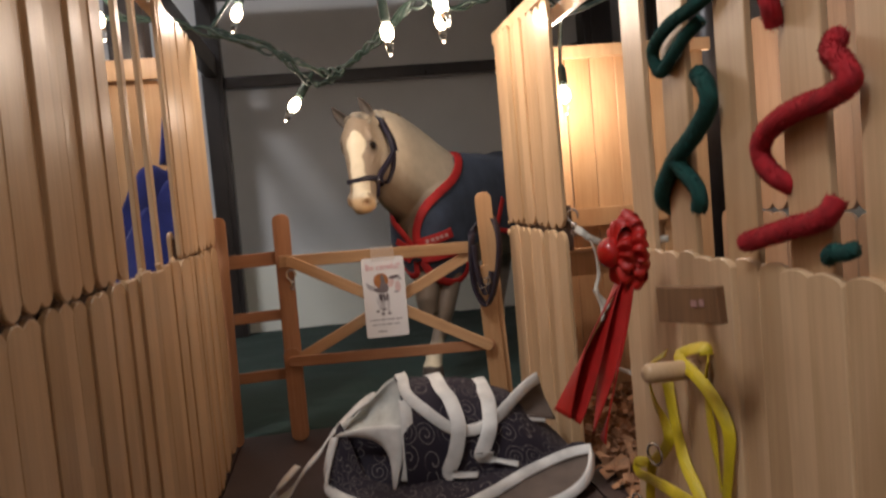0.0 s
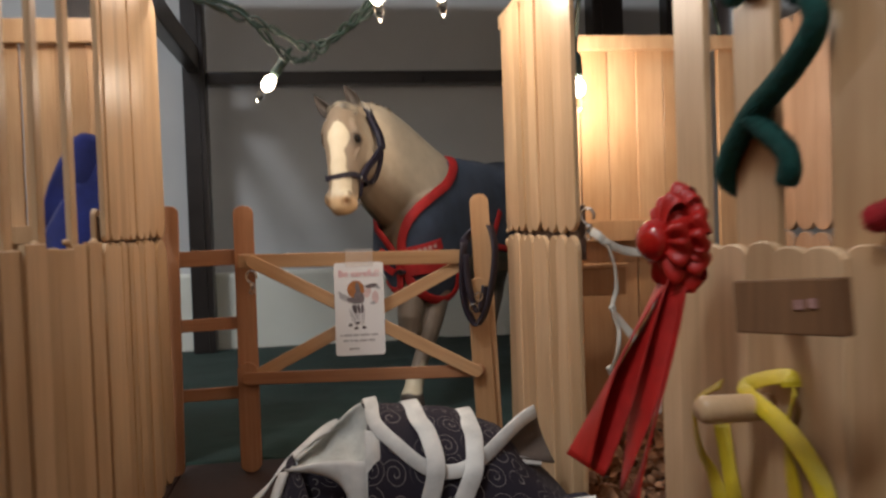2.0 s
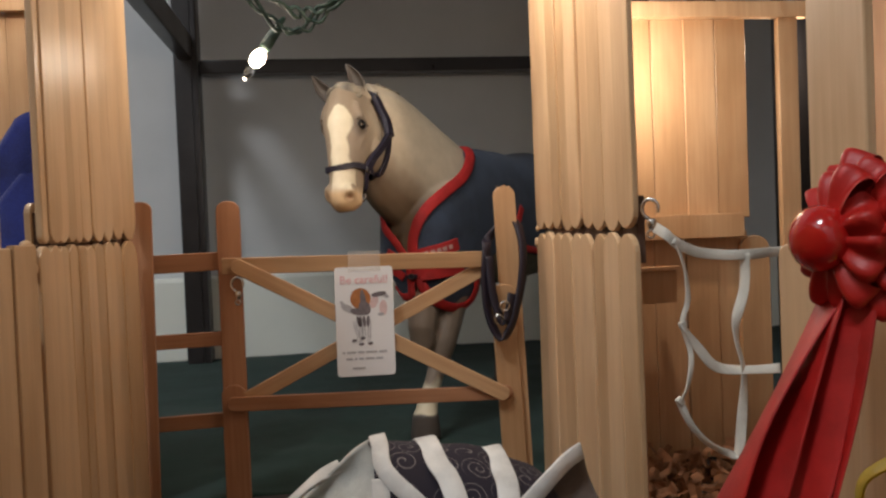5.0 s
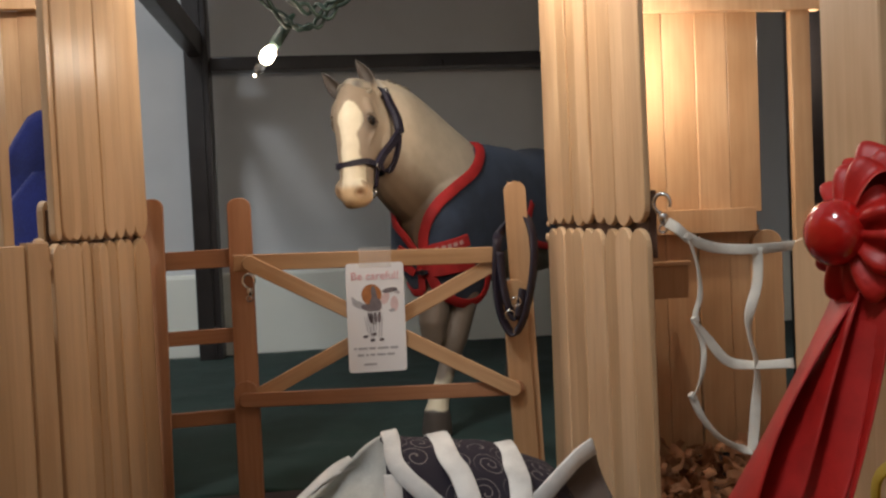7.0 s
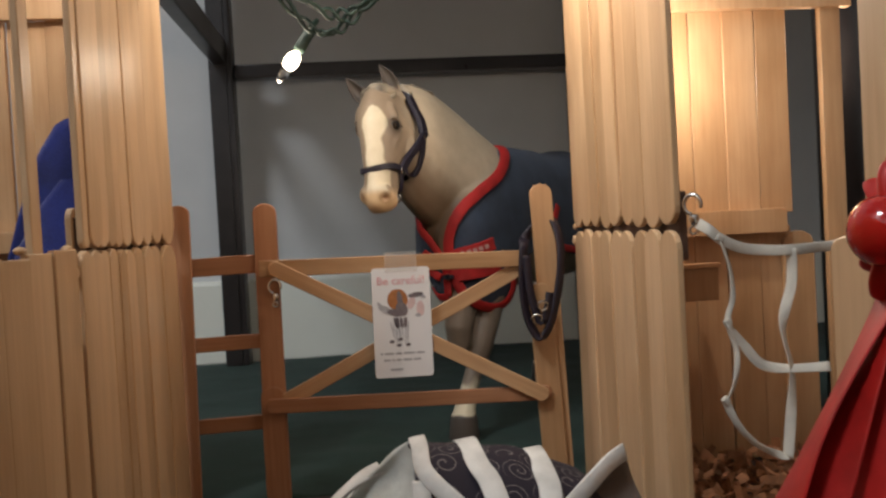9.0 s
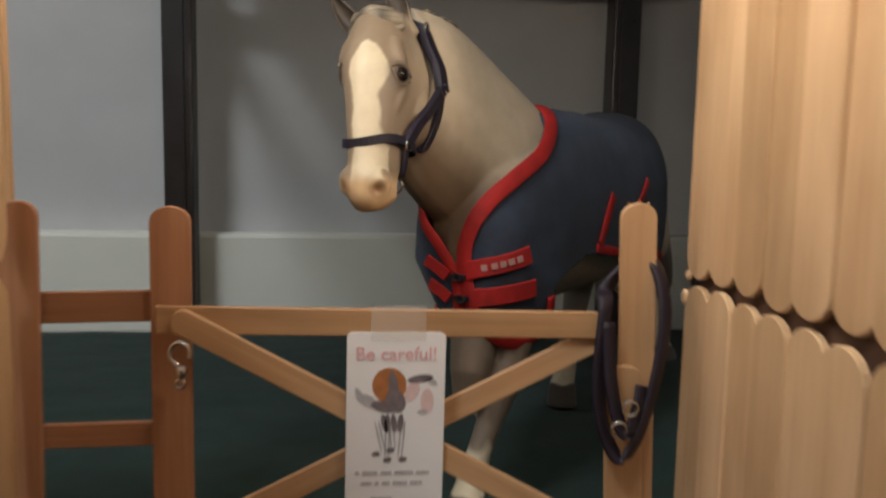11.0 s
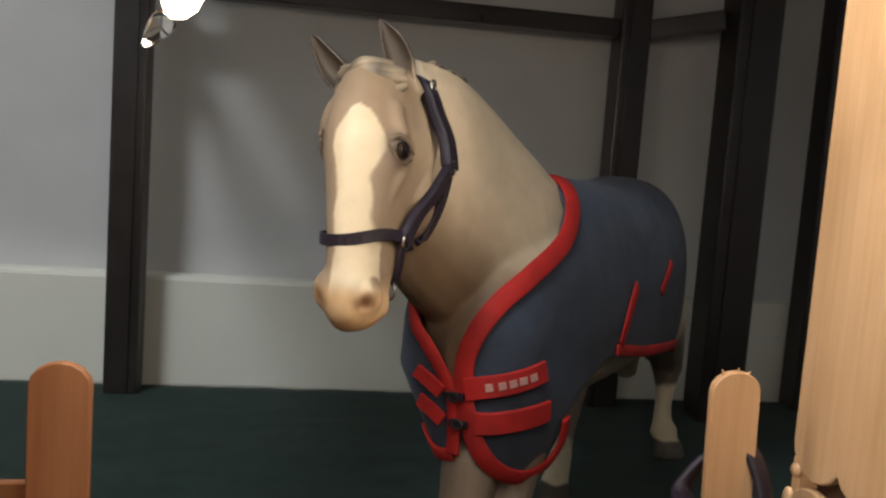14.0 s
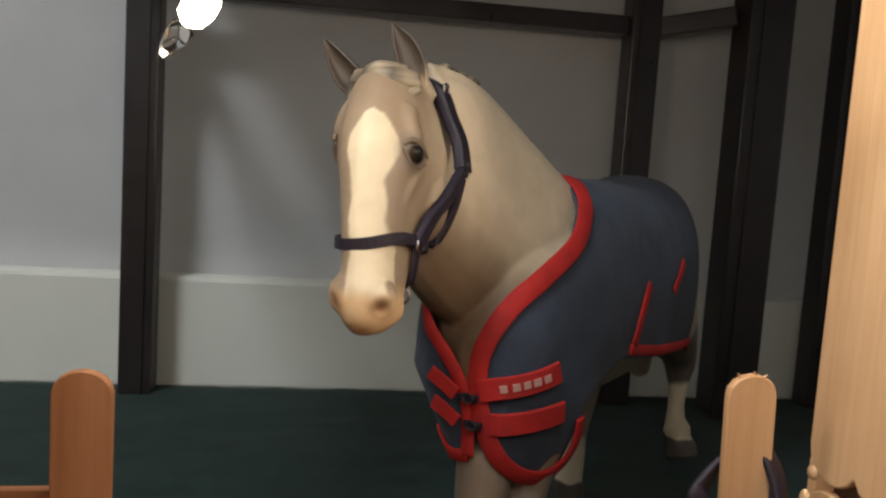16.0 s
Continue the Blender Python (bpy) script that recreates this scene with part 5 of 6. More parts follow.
def rosette():
    """A gathered ribbon flower of puffed loops round a glossy button, tails below."""
    c = Vector((0.0931, 0.2530, 0.1254))
    face = Vector((-0.998, -0.05, 0.03)).normalized()
    s = Vector((0, 0, 1)).cross(face).normalized()
    u = face.cross(s)
    top = thing("rosette", "red satin prize rosette with a glossy button and ribbon tails", "rosette", tuple(c))
    rng = random.Random(3)
    turn = Matrix((s, u, face)).transposed()

    def loop(angle, reach, wide, lift, fold):
        """One flat loop of satin ribbon from the middle, out and back over itself, creased along its length."""
        out = s * math.cos(angle) + u * math.sin(angle)
        reach *= math.hypot(0.86 * math.cos(angle), 1.12 * math.sin(angle))
        along = face.cross(out)
        bm, rows = bmesh.new(), []
        for i in range(19):
            q = i / 18
            swing = math.pi * q
            mid = c + out * (0.0022 + (reach - 0.0022) * math.sin(swing) ** 0.65) + face * (lift + 0.0024 * math.cos(swing))
            half = wide * (0.34 + 0.66 * math.sin(swing) ** 0.7)
            row = []
            for k in range(13):
                x = -1 + k / 6
                crease = fold * 0.0009 * math.sin(4.4 * x + angle * 5) * math.sin(swing) ** 0.5
                row.append(bm.verts.new(mid + along * half * x - out * 0.0012 * abs(x) ** 1.5 * math.sin(swing) + face * (crease + 0.0005 * (1 - x * x) * math.cos(swing)) + out * crease * 0.6))
            rows.append(row)
        for p, q in zip(rows, rows[1:]):
            for k in range(12):
                bm.faces.new((p[k], p[k + 1], q[k + 1], q[k]))
        part("loop", bm, REDSATIN, top, smooth=True)

    for k in range(10):
        loop(k * math.tau / 10 + rng.uniform(-0.12, 0.12), 0.0110 + rng.uniform(-0.0006, 0.0010), 0.0042, 0.0000, 1.0)
    for k in range(8):
        loop((k + 0.5) * math.tau / 8 + rng.uniform(-0.15, 0.15), 0.0094 + rng.uniform(-0.0006, 0.0008), 0.0038, 0.0034, 1.0)
    part("backing", ball(bmesh.new(), c + face * 0.0015, (0.0075, 0.0075, 0.0038), turn, 20, 10), REDSATIN, top, smooth=True)
    part("button", ball(bmesh.new(), c + face * 0.0072 - u * 0.0002, (0.0048, 0.0050, 0.0042), turn, 24, 14), REDGLOSS, top, "glossy red button", True)
    ends = [(0.0672, 0.2560, 0.0750), (0.0702, 0.2545, 0.0732), (0.0755, 0.2505, 0.0700), (0.0782, 0.2500, 0.0665)]
    start = c - u * 0.0085 + face * 0.0030
    for k, e in enumerate(ends):
        e = Vector(e)
        a = start + s * (k - 1.5) * 0.0018
        mid = a.lerp(e, 0.5) + face * (0.0015 - 0.001 * k)
        pts = smoothed([a, mid, e], 8)
        sides = [(s + face * 0.5 * math.sin(i * 0.25 + k * 1.7)) for i in range(len(pts))]
        part("tail", ribbon(bmesh.new(), pts, [0.0060 + 0.0026 * min(1.0, i / 10) for i in range(len(pts))], 0.0005, sides), REDTAIL, top, "red ribbon tail", True)


rosette()


def pipe_cleaner(points, mat, label, radius=0.0022):
    """Twisted wire with a pile of short stiff fibres."""
    path = smoothed(points, 8)
    top = thing("pipe_cleaner", label, "pipe cleaner", tuple(path[len(path) // 2]), "pipe cleaners on the stall bars")
    part("core", tube(bmesh.new(), path, radius * 0.90, 10), mat, top, smooth=True)
    rng = random.Random(len(points) * 31 + int(points[0][1] * 1e4))
    verts, faces = [], []
    for i in range(len(path) - 1):
        a, b = path[i], path[i + 1]
        t = (b - a).normalized()
        o = t.orthogonal().normalized()
        w = t.cross(o)
        for _ in range(max(20, int((b - a).length / 0.000012))):
            ang = rng.uniform(0, math.tau)
            d = (o * math.cos(ang) + w * math.sin(ang) + t * rng.uniform(-0.5, 0.5)).normalized()
            p = a.lerp(b, rng.random())
            base, tip = p + d * radius * 0.8, p + d * radius * rng.uniform(0.98, 1.16)
            q = d.cross(t).normalized() * 0.00016
            k = len(verts)
            verts += [base - q, base + q, tip]
            faces.append((k, k + 1, k + 2))
    mesh = bpy.data.meshes.new("fuzz")
    mesh.from_pydata(verts, [], faces)
    mesh.materials.append(mat)
    tagged(shared("fuzz", mesh, top, Matrix()), kind="stuff")
    return top


pipe_cleaner([(0.1105, 0.2335, 0.1765), (0.1082, 0.2290, 0.1757), (0.1070, 0.2228, 0.1722), (0.1068, 0.2218, 0.1662), (0.1068, 0.2315, 0.1595), (0.1068, 0.2465, 0.1525), (0.1070, 0.2575, 0.1442), (0.1088, 0.2618, 0.1395), (0.1122, 0.2620, 0.1370)], GREENFUZZ, "dark green pipe cleaner wound round the stall bars", 0.0029)
pipe_cleaner([(0.1066, 0.2470, 0.1522), (0.1068, 0.2405, 0.1486), (0.1072, 0.2340, 0.1442), (0.1076, 0.2326, 0.1404), (0.1080, 0.2345, 0.1374)], GREENFUZZ, "short dark green pipe cleaner leg on the stall bar", 0.0027)
pipe_cleaner([(0.1100, 0.2195, 0.1978), (0.1072, 0.2255, 0.1952), (0.1066, 0.2450, 0.1930), (0.1066, 0.2570, 0.1885), (0.1070, 0.2568, 0.1830), (0.1072, 0.2530, 0.1806), (0.1072, 0.2450, 0.1838), (0.1085, 0.2375, 0.1885), (0.1112, 0.2320, 0.1920)], GREENFUZZ, "dark green pipe cleaner wound round the stall bars")
pipe_cleaner([(0.1118, 0.1690, 0.1748), (0.1078, 0.1652, 0.1712), (0.1065, 0.1597, 0.1676), (0.1060, 0.1570, 0.1640), (0.1062, 0.1640, 0.1617), (0.1062, 0.1760, 0.1606), (0.1062, 0.1880, 0.1577), (0.1062, 0.1940, 0.1530), (0.1066, 0.1925, 0.1482), (0.1080, 0.1890, 0.1448), (0.1120, 0.1882, 0.1424)], REDFUZZ, "red pipe cleaner wound round the stall bars", 0.0028)
pipe_cleaner([(0.1075, 0.1720, 0.2080), (0.1065, 0.1800, 0.1980), (0.1065, 0.1868, 0.1905), (0.1068, 0.1866, 0.1855), (0.1085, 0.1880, 0.1815)], REDFUZZ, "red pipe cleaner wound round the stall bars", 0.0026)
pipe_cleaner([(0.1062, 0.2040, 0.1290), (0.1062, 0.1930, 0.1312), (0.1062, 0.1800, 0.1338), (0.1062, 0.1715, 0.1352), (0.1065, 0.1672, 0.1372), (0.1080, 0.1668, 0.1398)], REDFUZZ, "red pipe cleaner laid along the stall ledge", 0.0028)
pipe_cleaner([(0.1075, 0.1700, 0.1270), (0.1060, 0.1655, 0.1288), (0.1062, 0.1628, 0.1286), (0.1075, 0.1600, 0.1296)], GREENFUZZ, "end of a dark green pipe cleaner on the stall ledge", 0.0020)


def plaque():
    top = thing("plaque", "small brown wooden name plate on a block on the stall front", "plaque", (0.095, 0.206, 0.115))
    m = pose(0.0895, 0.2030, 0.1148, -4, 0, 17)
    part("plate", boxed((-0.0014, -0.0112, -0.0050), (0.0014, 0.0118, 0.0045), 0.0004, m), PLAQUE, top)
    part("block", tube(bmesh.new(), [(0.0905, 0.2060, 0.1135), (0.1078, 0.2350, 0.1095)], [0.0016, 0.0020], 10), PLAQUE, top)
    for k, (dy, dz, w) in enumerate(((-0.003, 0.0002, 0.0010), (-0.0058, 0.0004, 0.0008))):
        part("print_bar", boxed((-0.00175, dy - w, dz - 0.0008), (-0.00145, dy + w, dz + 0.0008), 0, m), PRINTINK, top)


plaque()


def peg_and_halter():
    peg = thing("peg", "short round wooden peg on the stall front", "peg", (0.095, 0.225, 0.091))
    part("dowel", tube(bmesh.new(), [(0.1078, 0.2425, 0.0880), (0.1040, 0.2420, 0.0880), (0.0910, 0.2405, 0.0886), (0.0897, 0.2403, 0.0886)], [0.0029, 0.0031, 0.0031, 0.0022], 14), PALE, peg, smooth=True)
    top = thing("ribbon_halter", "bright yellow ribbon halter hung on a wooden peg", "halter", (0.092, 0.215, 0.07))
    toward = Vector((-0.62, -0.76, 0.20))
    straps = [  # path, twist at start and end in degrees
        ([(0.1050, 0.2296, 0.0947), (0.1050, 0.2310, 0.0966), (0.1050, 0.2416, 0.0941), (0.1028, 0.2445, 0.0912), (0.1030, 0.2308, 0.0872), (0.1036, 0.2217, 0.0820), (0.1041, 0.2166, 0.0752), (0.1041, 0.2183, 0.0643), (0.1036, 0.2200, 0.0524), (0.1036, 0.2171, 0.0484)], 10, 25),
        ([(0.1050, 0.2286, 0.0943), (0.1050, 0.2319, 0.0833), (0.1050, 0.2297, 0.0747), (0.1050, 0.2275, 0.0639), (0.1050, 0.2254, 0.0549)], 70, 50),
        ([(0.1050, 0.2601, 0.0899), (0.1013, 0.2668, 0.0837), (0.1030, 0.2685, 0.0723), (0.1041, 0.2639, 0.0666), (0.1041, 0.2605, 0.0609), (0.1041, 0.2673, 0.0541), (0.1041, 0.2776, 0.0461), (0.1041, 0.2816, 0.0335), (0.1041, 0.2810, 0.0199)], 60, -10),
        ([(0.1050, 0.2606, 0.0799), (0.1047, 0.2559, 0.0678), (0.1039, 0.2479, 0.0564), (0.1036, 0.2382, 0.0495), (0.1036, 0.2343, 0.0392), (0.1036, 0.2331, 0.0267)], 0, 20),
        ([(0.1024, 0.2765, 0.0478), (0.1022, 0.2867, 0.0449), (0.1020, 0.2856, 0.0415), (0.1020, 0.2719, 0.0432), (0.1020, 0.2571, 0.0449), (0.1022, 0.2308, 0.0472), (0.1024, 0.2171, 0.0472), (0.1030, 0.2074, 0.0495), (0.1041, 0.2114, 0.0524), (0.1047, 0.2206, 0.0501)], 0, 15),
    ]
    for st, tw0, tw1 in straps:
        pts = smoothed(st, 7)
        side = []
        for i in range(len(pts)):
            t = (pts[min(i + 1, len(pts) - 1)] - pts[max(i - 1, 0)]).normalized()
            f = i / (len(pts) - 1)
            flat = t.cross(toward).normalized()
            turn = radians(tw0 + (tw1 - tw0) * f + 18 * math.sin(f * 9))
            side.append(flat * math.cos(turn) + t.cross(flat) * math.sin(turn))
        part("strap", ribbon(bmesh.new(), pts, 0.0039, 0.0005, side), YELLOW, top, smooth=True)
    for p, r in (((0.1019, 0.2685, 0.0535), 0.0036), ((0.1019, 0.2890, 0.0295), 0.0028), ((0.1013, 0.2166, 0.0484), 0.0030)):
        c = Vector(p)
        pts = [c + Vector((-0.3 * math.cos(a), math.cos(a), math.sin(a))) * r for a in (k * math.tau / 14 for k in range(14))]
        part("ring", tube(bmesh.new(), pts, 0.00055, 6, True), CHROME, top, "small silver ring", True)


peg_and_halter()


def feed_box():
    top = thing("feed_box", "small open wooden feed box on the stall partition", "box", (0.158, 0.525, 0.097))
    x0, x1, y0, y1, z0, z1 = 0.1480, 0.1790, 0.5200, 0.5480, 0.0880, 0.1035
    part("front", boxed((x0, y0, z0), (x1, y0 + 0.002, z1), 0.0003), HONEY, top)
    part("side", boxed((x0, y0 + 0.0022, z0), (x0 + 0.002, y1, z1), 0.0003), SHADEORANGE, top)
    part("side", boxed((x1 - 0.002, y0 + 0.0022, z0), (x1, y1, z1), 0.0003), SHADEORANGE, top)
    part("base", boxed((x0 + 0.0022, y0 + 0.0022, z0), (x1 - 0.0022, y1, z0 + 0.002)), SHADEORANGE, top)
    part("rim", boxed((x0 - 0.001, y0 - 0.0015, z1 + 0.0002), (x1 + 0.001, y0 + 0.0025, z1 + 0.0022), 0.0003), PLANK, top)


feed_box()


def hung_cloth():
    """Blue fleece slung from a cord in the stall: a folded sheet with an outer slope."""
    top = thing("stable_blanket", "blue fleece horse blanket hanging from a blue cord", "blanket", (-0.10, 0.47, 0.13))
    bm = bmesh.new()
    nx, nz = 36, 30
    for layer in range(2):
        rows = []
        for i in range(nx + 1):
            f = i / nx
            x = -0.1205 + 0.043 * f
            crest = np.interp(f, [0, 0.10, 0.23, 0.36, 0.50, 0.60, 0.70, 0.80, 1.0], [0.124, 0.1400, 0.1560, 0.1665, 0.1755, 0.1780, 0.1770, 0.1740, 0.1790] if not layer else [0.120, 0.1280, 0.1370, 0.1460, 0.1540, 0.1590, 0.1640, 0.1680, 0.1720])
            row = []
            for j in range(nz + 1):
                g = j / nz
                z = crest - g * (crest - 0.060)
                y = 0.470 + (-0.010 if layer else 0.004) * math.sin(g * 1.6) + 0.0035 * math.sin(f * 9 + 1.5 * g + layer) * (0.25 + g) + 0.0012 * noise.noise(Vector((x * 90, z * 90, layer)))
                row.append(bm.verts.new((x + 0.002 * math.sin(g * 5), y, z)))
            rows.append(row)
        for i in range(nx):
            for j in range(nz):
                bm.faces.new((rows[i][j], rows[i + 1][j], rows[i + 1][j + 1], rows[i][j + 1]))
    ob = part("fleece", bm, BLUE, top, smooth=True)
    mod = ob.modifiers.new("thickness", "SOLIDIFY")
    mod.thickness = 0.0016
    part("cord", tube(bmesh.new(), smoothed([(-0.0870, 0.470, 0.1770), (-0.0835, 0.470, 0.198), (-0.0800, 0.471, 0.225), (-0.0785, 0.472, 0.2495)], 5), 0.0022, 8), BLUE, top, smooth=True)


hung_cloth()


def folded_blanket():
    """A dark swirl-print pony blanket dropped in a heap on the aisle, white lining and ribbon trim."""
    top = thing("pony_blanket", "black swirl-print pony blanket with white ribbon trim, heaped on the floor", "blanket", (0.05, 0.40, 0.0))

    def crown(x):
        return float(np.interp(x, [0.010, 0.027, 0.040, 0.058, 0.072, 0.085, 0.100, 0.112], [0.052, 0.0560, 0.0545, 0.0518, 0.0480, 0.0415, 0.025, 0.012]))

    def hump(x, a):
        """a from 0 (front floor) to 1 (back floor) over the heap."""
        h = crown(x)
        ang = math.pi * a
        y = 0.4270 - 0.0330 * math.cos(ang)
        z = h * math.sin(ang) ** 0.75
        w = 0.0016 * noise.noise(Vector((x * 60, a * 4, 1)))
        return Vector((x + w, y + w, max(0.0015, z + w)))

    def sheet(rows, mat, name, label="", thick=0.0014, size=(0.087, 0.125)):
        bm = bmesh.new()
        uv = bm.loops.layers.uv.new("UVMap")
        vs = [[bm.verts.new(p) for p in row] for row in rows]
        for i in range(len(rows) - 1):
            for j in range(len(rows[0]) - 1):
                f = bm.faces.new((vs[i][j], vs[i + 1][j], vs[i + 1][j + 1], vs[i][j + 1]))
                for lp in f.loops:
                    ii, jj = (i, j) if lp.vert is vs[i][j] else (i + 1, j) if lp.vert is vs[i + 1][j] else (i + 1, j + 1) if lp.vert is vs[i + 1][j + 1] else (i, j + 1)
                    lp[uv].uv = (ii / (len(rows) - 1) * size[0], jj / (len(rows[0]) - 1) * size[1])
        ob = part(name, bm, mat, top, label, True)
        mod = ob.modifiers.new("thickness", "SOLIDIFY")
        mod.thickness = thick
        return ob

    sheet([[hump(0.025 + 0.087 * i / 40, j / 40) for j in range(41)] for i in range(41)], SWIRL, "cover")

    def surf(x, z, lift=0.0012):
        h = crown(x)
        ang = math.asin(min(1, max(0.0, z / h)) ** (1 / 0.75))
        return Vector((x, 0.4270 - 0.0330 * math.cos(ang) - lift, z + lift * 0.5))

    # apron spread on the floor in front
    rim = smoothed([(-0.0085, 0.4160, 0.0300), (-0.0138, 0.4070, 0.0150), (-0.0105, 0.4000, 0.0065), (0.0110, 0.3800, 0.0030), (0.0340, 0.3655, 0.0030), (0.0580, 0.3740, 0.0055), (0.0845, 0.3915, 0.0090), (0.1060, 0.3985, 0.0125), (0.1178, 0.3975, 0.0138)], 6)
    inner = smoothed([(-0.0060, 0.4260, 0.0360), (-0.0020, 0.4160, 0.0300), (0.0060, 0.4060, 0.0120), (0.0200, 0.4000, 0.0080), (0.0360, 0.3960, 0.0090), (0.0600, 0.3960, 0.0100), (0.0850, 0.4010, 0.0120), (0.1040, 0.4060, 0.0140), (0.1130, 0.4060, 0.0140)], 6)
    rows = []
    for a, b in zip(inner, rim):
        rows.append([a.lerp(b, k / 14) + Vector((0, 0, 0.0022 * math.sin(math.pi * k / 14) + 0.0012 * noise.noise(a.lerp(b, k / 14) * 90))) for k in range(15)])
    sheet(rows, SWIRL, "apron", "", 0.0012, (0.165, 0.034))
    part("trim", ribbon(bmesh.new(), [p + Vector((0, -0.0008, 0.0016)) for p in rim], 0.0056, 0.0017, [Vector((0, 0.80, 0.60))] * len(rim)), WHITE, top, "white ribbon trim", True)
    # the turned-up loop at the right: brown lining between two white edges
    under = smoothed([(0.0340, 0.3650, 0.0026), (0.0480, 0.3595, 0.0022), (0.0640, 0.3580, 0.0024), (0.0885, 0.3655, 0.0030), (0.1035, 0.3735, 0.0055), (0.1125, 0.3840, 0.0088), (0.1178, 0.3965, 0.0135)], 6)
    over = smoothed([(0.0340, 0.3665, 0.0034), (0.0460, 0.3700, 0.0046), (0.0580, 0.3745, 0.0058), (0.0845, 0.3920, 0.0090), (0.0960, 0.3965, 0.0110), (0.1060, 0.3990, 0.0125), (0.1178, 0.3980, 0.0138)], 6)
    sheet([[a.lerp(b, k / 8) + Vector((0, 0.004 * math.sin(math.pi * k / 8), -0.0005 * math.sin(math.pi * k / 8))) for k in range(9)] for a, b in zip(over, under)], SHADELINING, "lining_fold", "brown-grey lining", 0.0010)
    part("trim", ribbon(bmesh.new(), under, [0.0016 + 0.0032 * min(1.0, i / 9) for i in range(len(under))], 0.0014, (0, 0.6, 0.8)), WHITE, top, "white ribbon trim", True)
    # white piping swag across the front and two straps over the top
    swag = [Vector((0.0280, 0.4290, 0.0570)), Vector((0.0284, 0.4200, 0.0560)), surf(0.0292, 0.0500), surf(0.0375, 0.0420), surf(0.0485, 0.0335), surf(0.0600, 0.0315), surf(0.0712, 0.0350), Vector((0.0835, 0.4080, 0.0430)), Vector((0.0920, 0.4150, 0.0470)), Vector((0.0990, 0.4205, 0.0487))]
    part("trim", ribbon(bmesh.new(), smoothed(swag, 6), 0.0058, 0.0012, [Vector((1, 0.1, 0.15)).lerp(Vector((0.15, 0.35, 1)), min(1.0, max(0.0, (i - 8) / 12))) for i in range(len(smoothed(swag, 6)))]), WHITE, top, "white ribbon trim", True)
    for pts in (
        [hump(0.0440, 0.66) + Vector((0, 0, 0.0006)), hump(0.0450, 0.52) + Vector((0, 0, 0.0012)), surf(0.0470, 0.0500, 0.0016), surf(0.0500, 0.0450, 0.0024), surf(0.0520, 0.0340, 0.0034), surf(0.0490, 0.0220, 0.0028), surf(0.0452, 0.0140, 0.0024), Vector((0.0480, 0.3915, 0.0130)), Vector((0.0585, 0.3890, 0.0125))],
        [hump(0.0680, 0.66) + Vector((0, 0, 0.0006)), hump(0.0685, 0.52) + Vector((0, 0, 0.0012)), surf(0.0690, 0.0450, 0.0016), surf(0.0690, 0.0405, 0.0024), surf(0.0672, 0.0310, 0.0034), surf(0.0630, 0.0225, 0.0030), surf(0.0618, 0.0190, 0.0026), Vector((0.0690, 0.3950, 0.0170)), Vector((0.0795, 0.3925, 0.0140))],
    ):
        path = smoothed(pts, 6)
        part("strap", ribbon(bmesh.new(), path, 0.0074, 0.0009, [Vector((1, 0.1, 0.1))] * (len(path) - 8) + [Vector((0.5, 0.9, 0))] * 8), WHITE, top, "white ribbon strap", True)
    # pale lining showing in the open end
    ridge = smoothed([(0.0266, 0.4270, 0.0570), (0.0200, 0.4300, 0.0520), (0.0135, 0.4300, 0.0462), (0.0060, 0.4260, 0.0400), (-0.0030, 0.4180, 0.0350)], 3)
    ledge = smoothed([(0.0275, 0.4060, 0.0330), (0.0200, 0.4110, 0.0335), (0.0130, 0.4140, 0.0335), (0.0060, 0.4160, 0.0330), (-0.0060, 0.4160, 0.0330)], 3)
    rows = [[a.lerp(b, k / 12) + Vector((0, 0.008 * math.sin(math.pi * k / 12) + 0.0012 * math.sin(i * 0.9), 0.0008 * math.sin(i * 1.3) * math.sin(math.pi * k / 12))) for k in range(13)] for i, (a, b) in enumerate(zip(ridge, ledge))]
    sheet(rows, LINING, "lining", "pale cotton lining", 0.0012)
    tongue = []
    for i in range(13):
        f = i / 12
        edge = Vector((-0.0080, 0.4150, 0.0330)).lerp(Vector((0.0290, 0.4040, 0.0360)), f)
        low = Vector((0.0185, 0.3950, 0.0085))
        tongue.append([edge.lerp(low, k / 10) + Vector((0.0098 * math.sin(math.pi * k / 10) * (1 - f) ** 1.5, -0.0035 * math.sin(math.pi * f) * (1 - k / 10), 0.003 * math.sin(math.pi * f) * (1 - k / 10) + 0.0078 * math.sin(math.pi * k / 10) * (1 - f))) for k in range(11)])
    sheet(tongue, WHITE, "flap", "white cotton flap", 0.0012)
    # printed cotton inside the open end
    rows = []
    for i in range(9):
        f = i / 8
        a = Vector((-0.0090, 0.4230, 0.0300)).lerp(Vector((0.0300, 0.4080, 0.0310)), f)
        b = Vector((-0.0110, 0.4080, 0.0060)).lerp(Vector((0.0280, 0.3990, 0.0070)), f)
        rows.append([a.lerp(b, k / 8) + Vector((0, 0.006 * math.sin(math.pi * k / 8), 0)) for k in range(9)])
    sheet(rows, SWIRL, "inside", "", 0.0010, (0.040, 0.030))
    edge = [(0.0275, 0.4080, 0.0480), (0.0274, 0.4020, 0.0400), (0.0272, 0.3985, 0.0300), (0.0266, 0.3975, 0.0200), (0.0245, 0.3970, 0.0110)]
    part("trim", ribbon(bmesh.new(), smoothed(edge, 6), 0.0060, 0.0012, (1, 0.1, 0)), WHITE, top, "white ribbon trim", True)
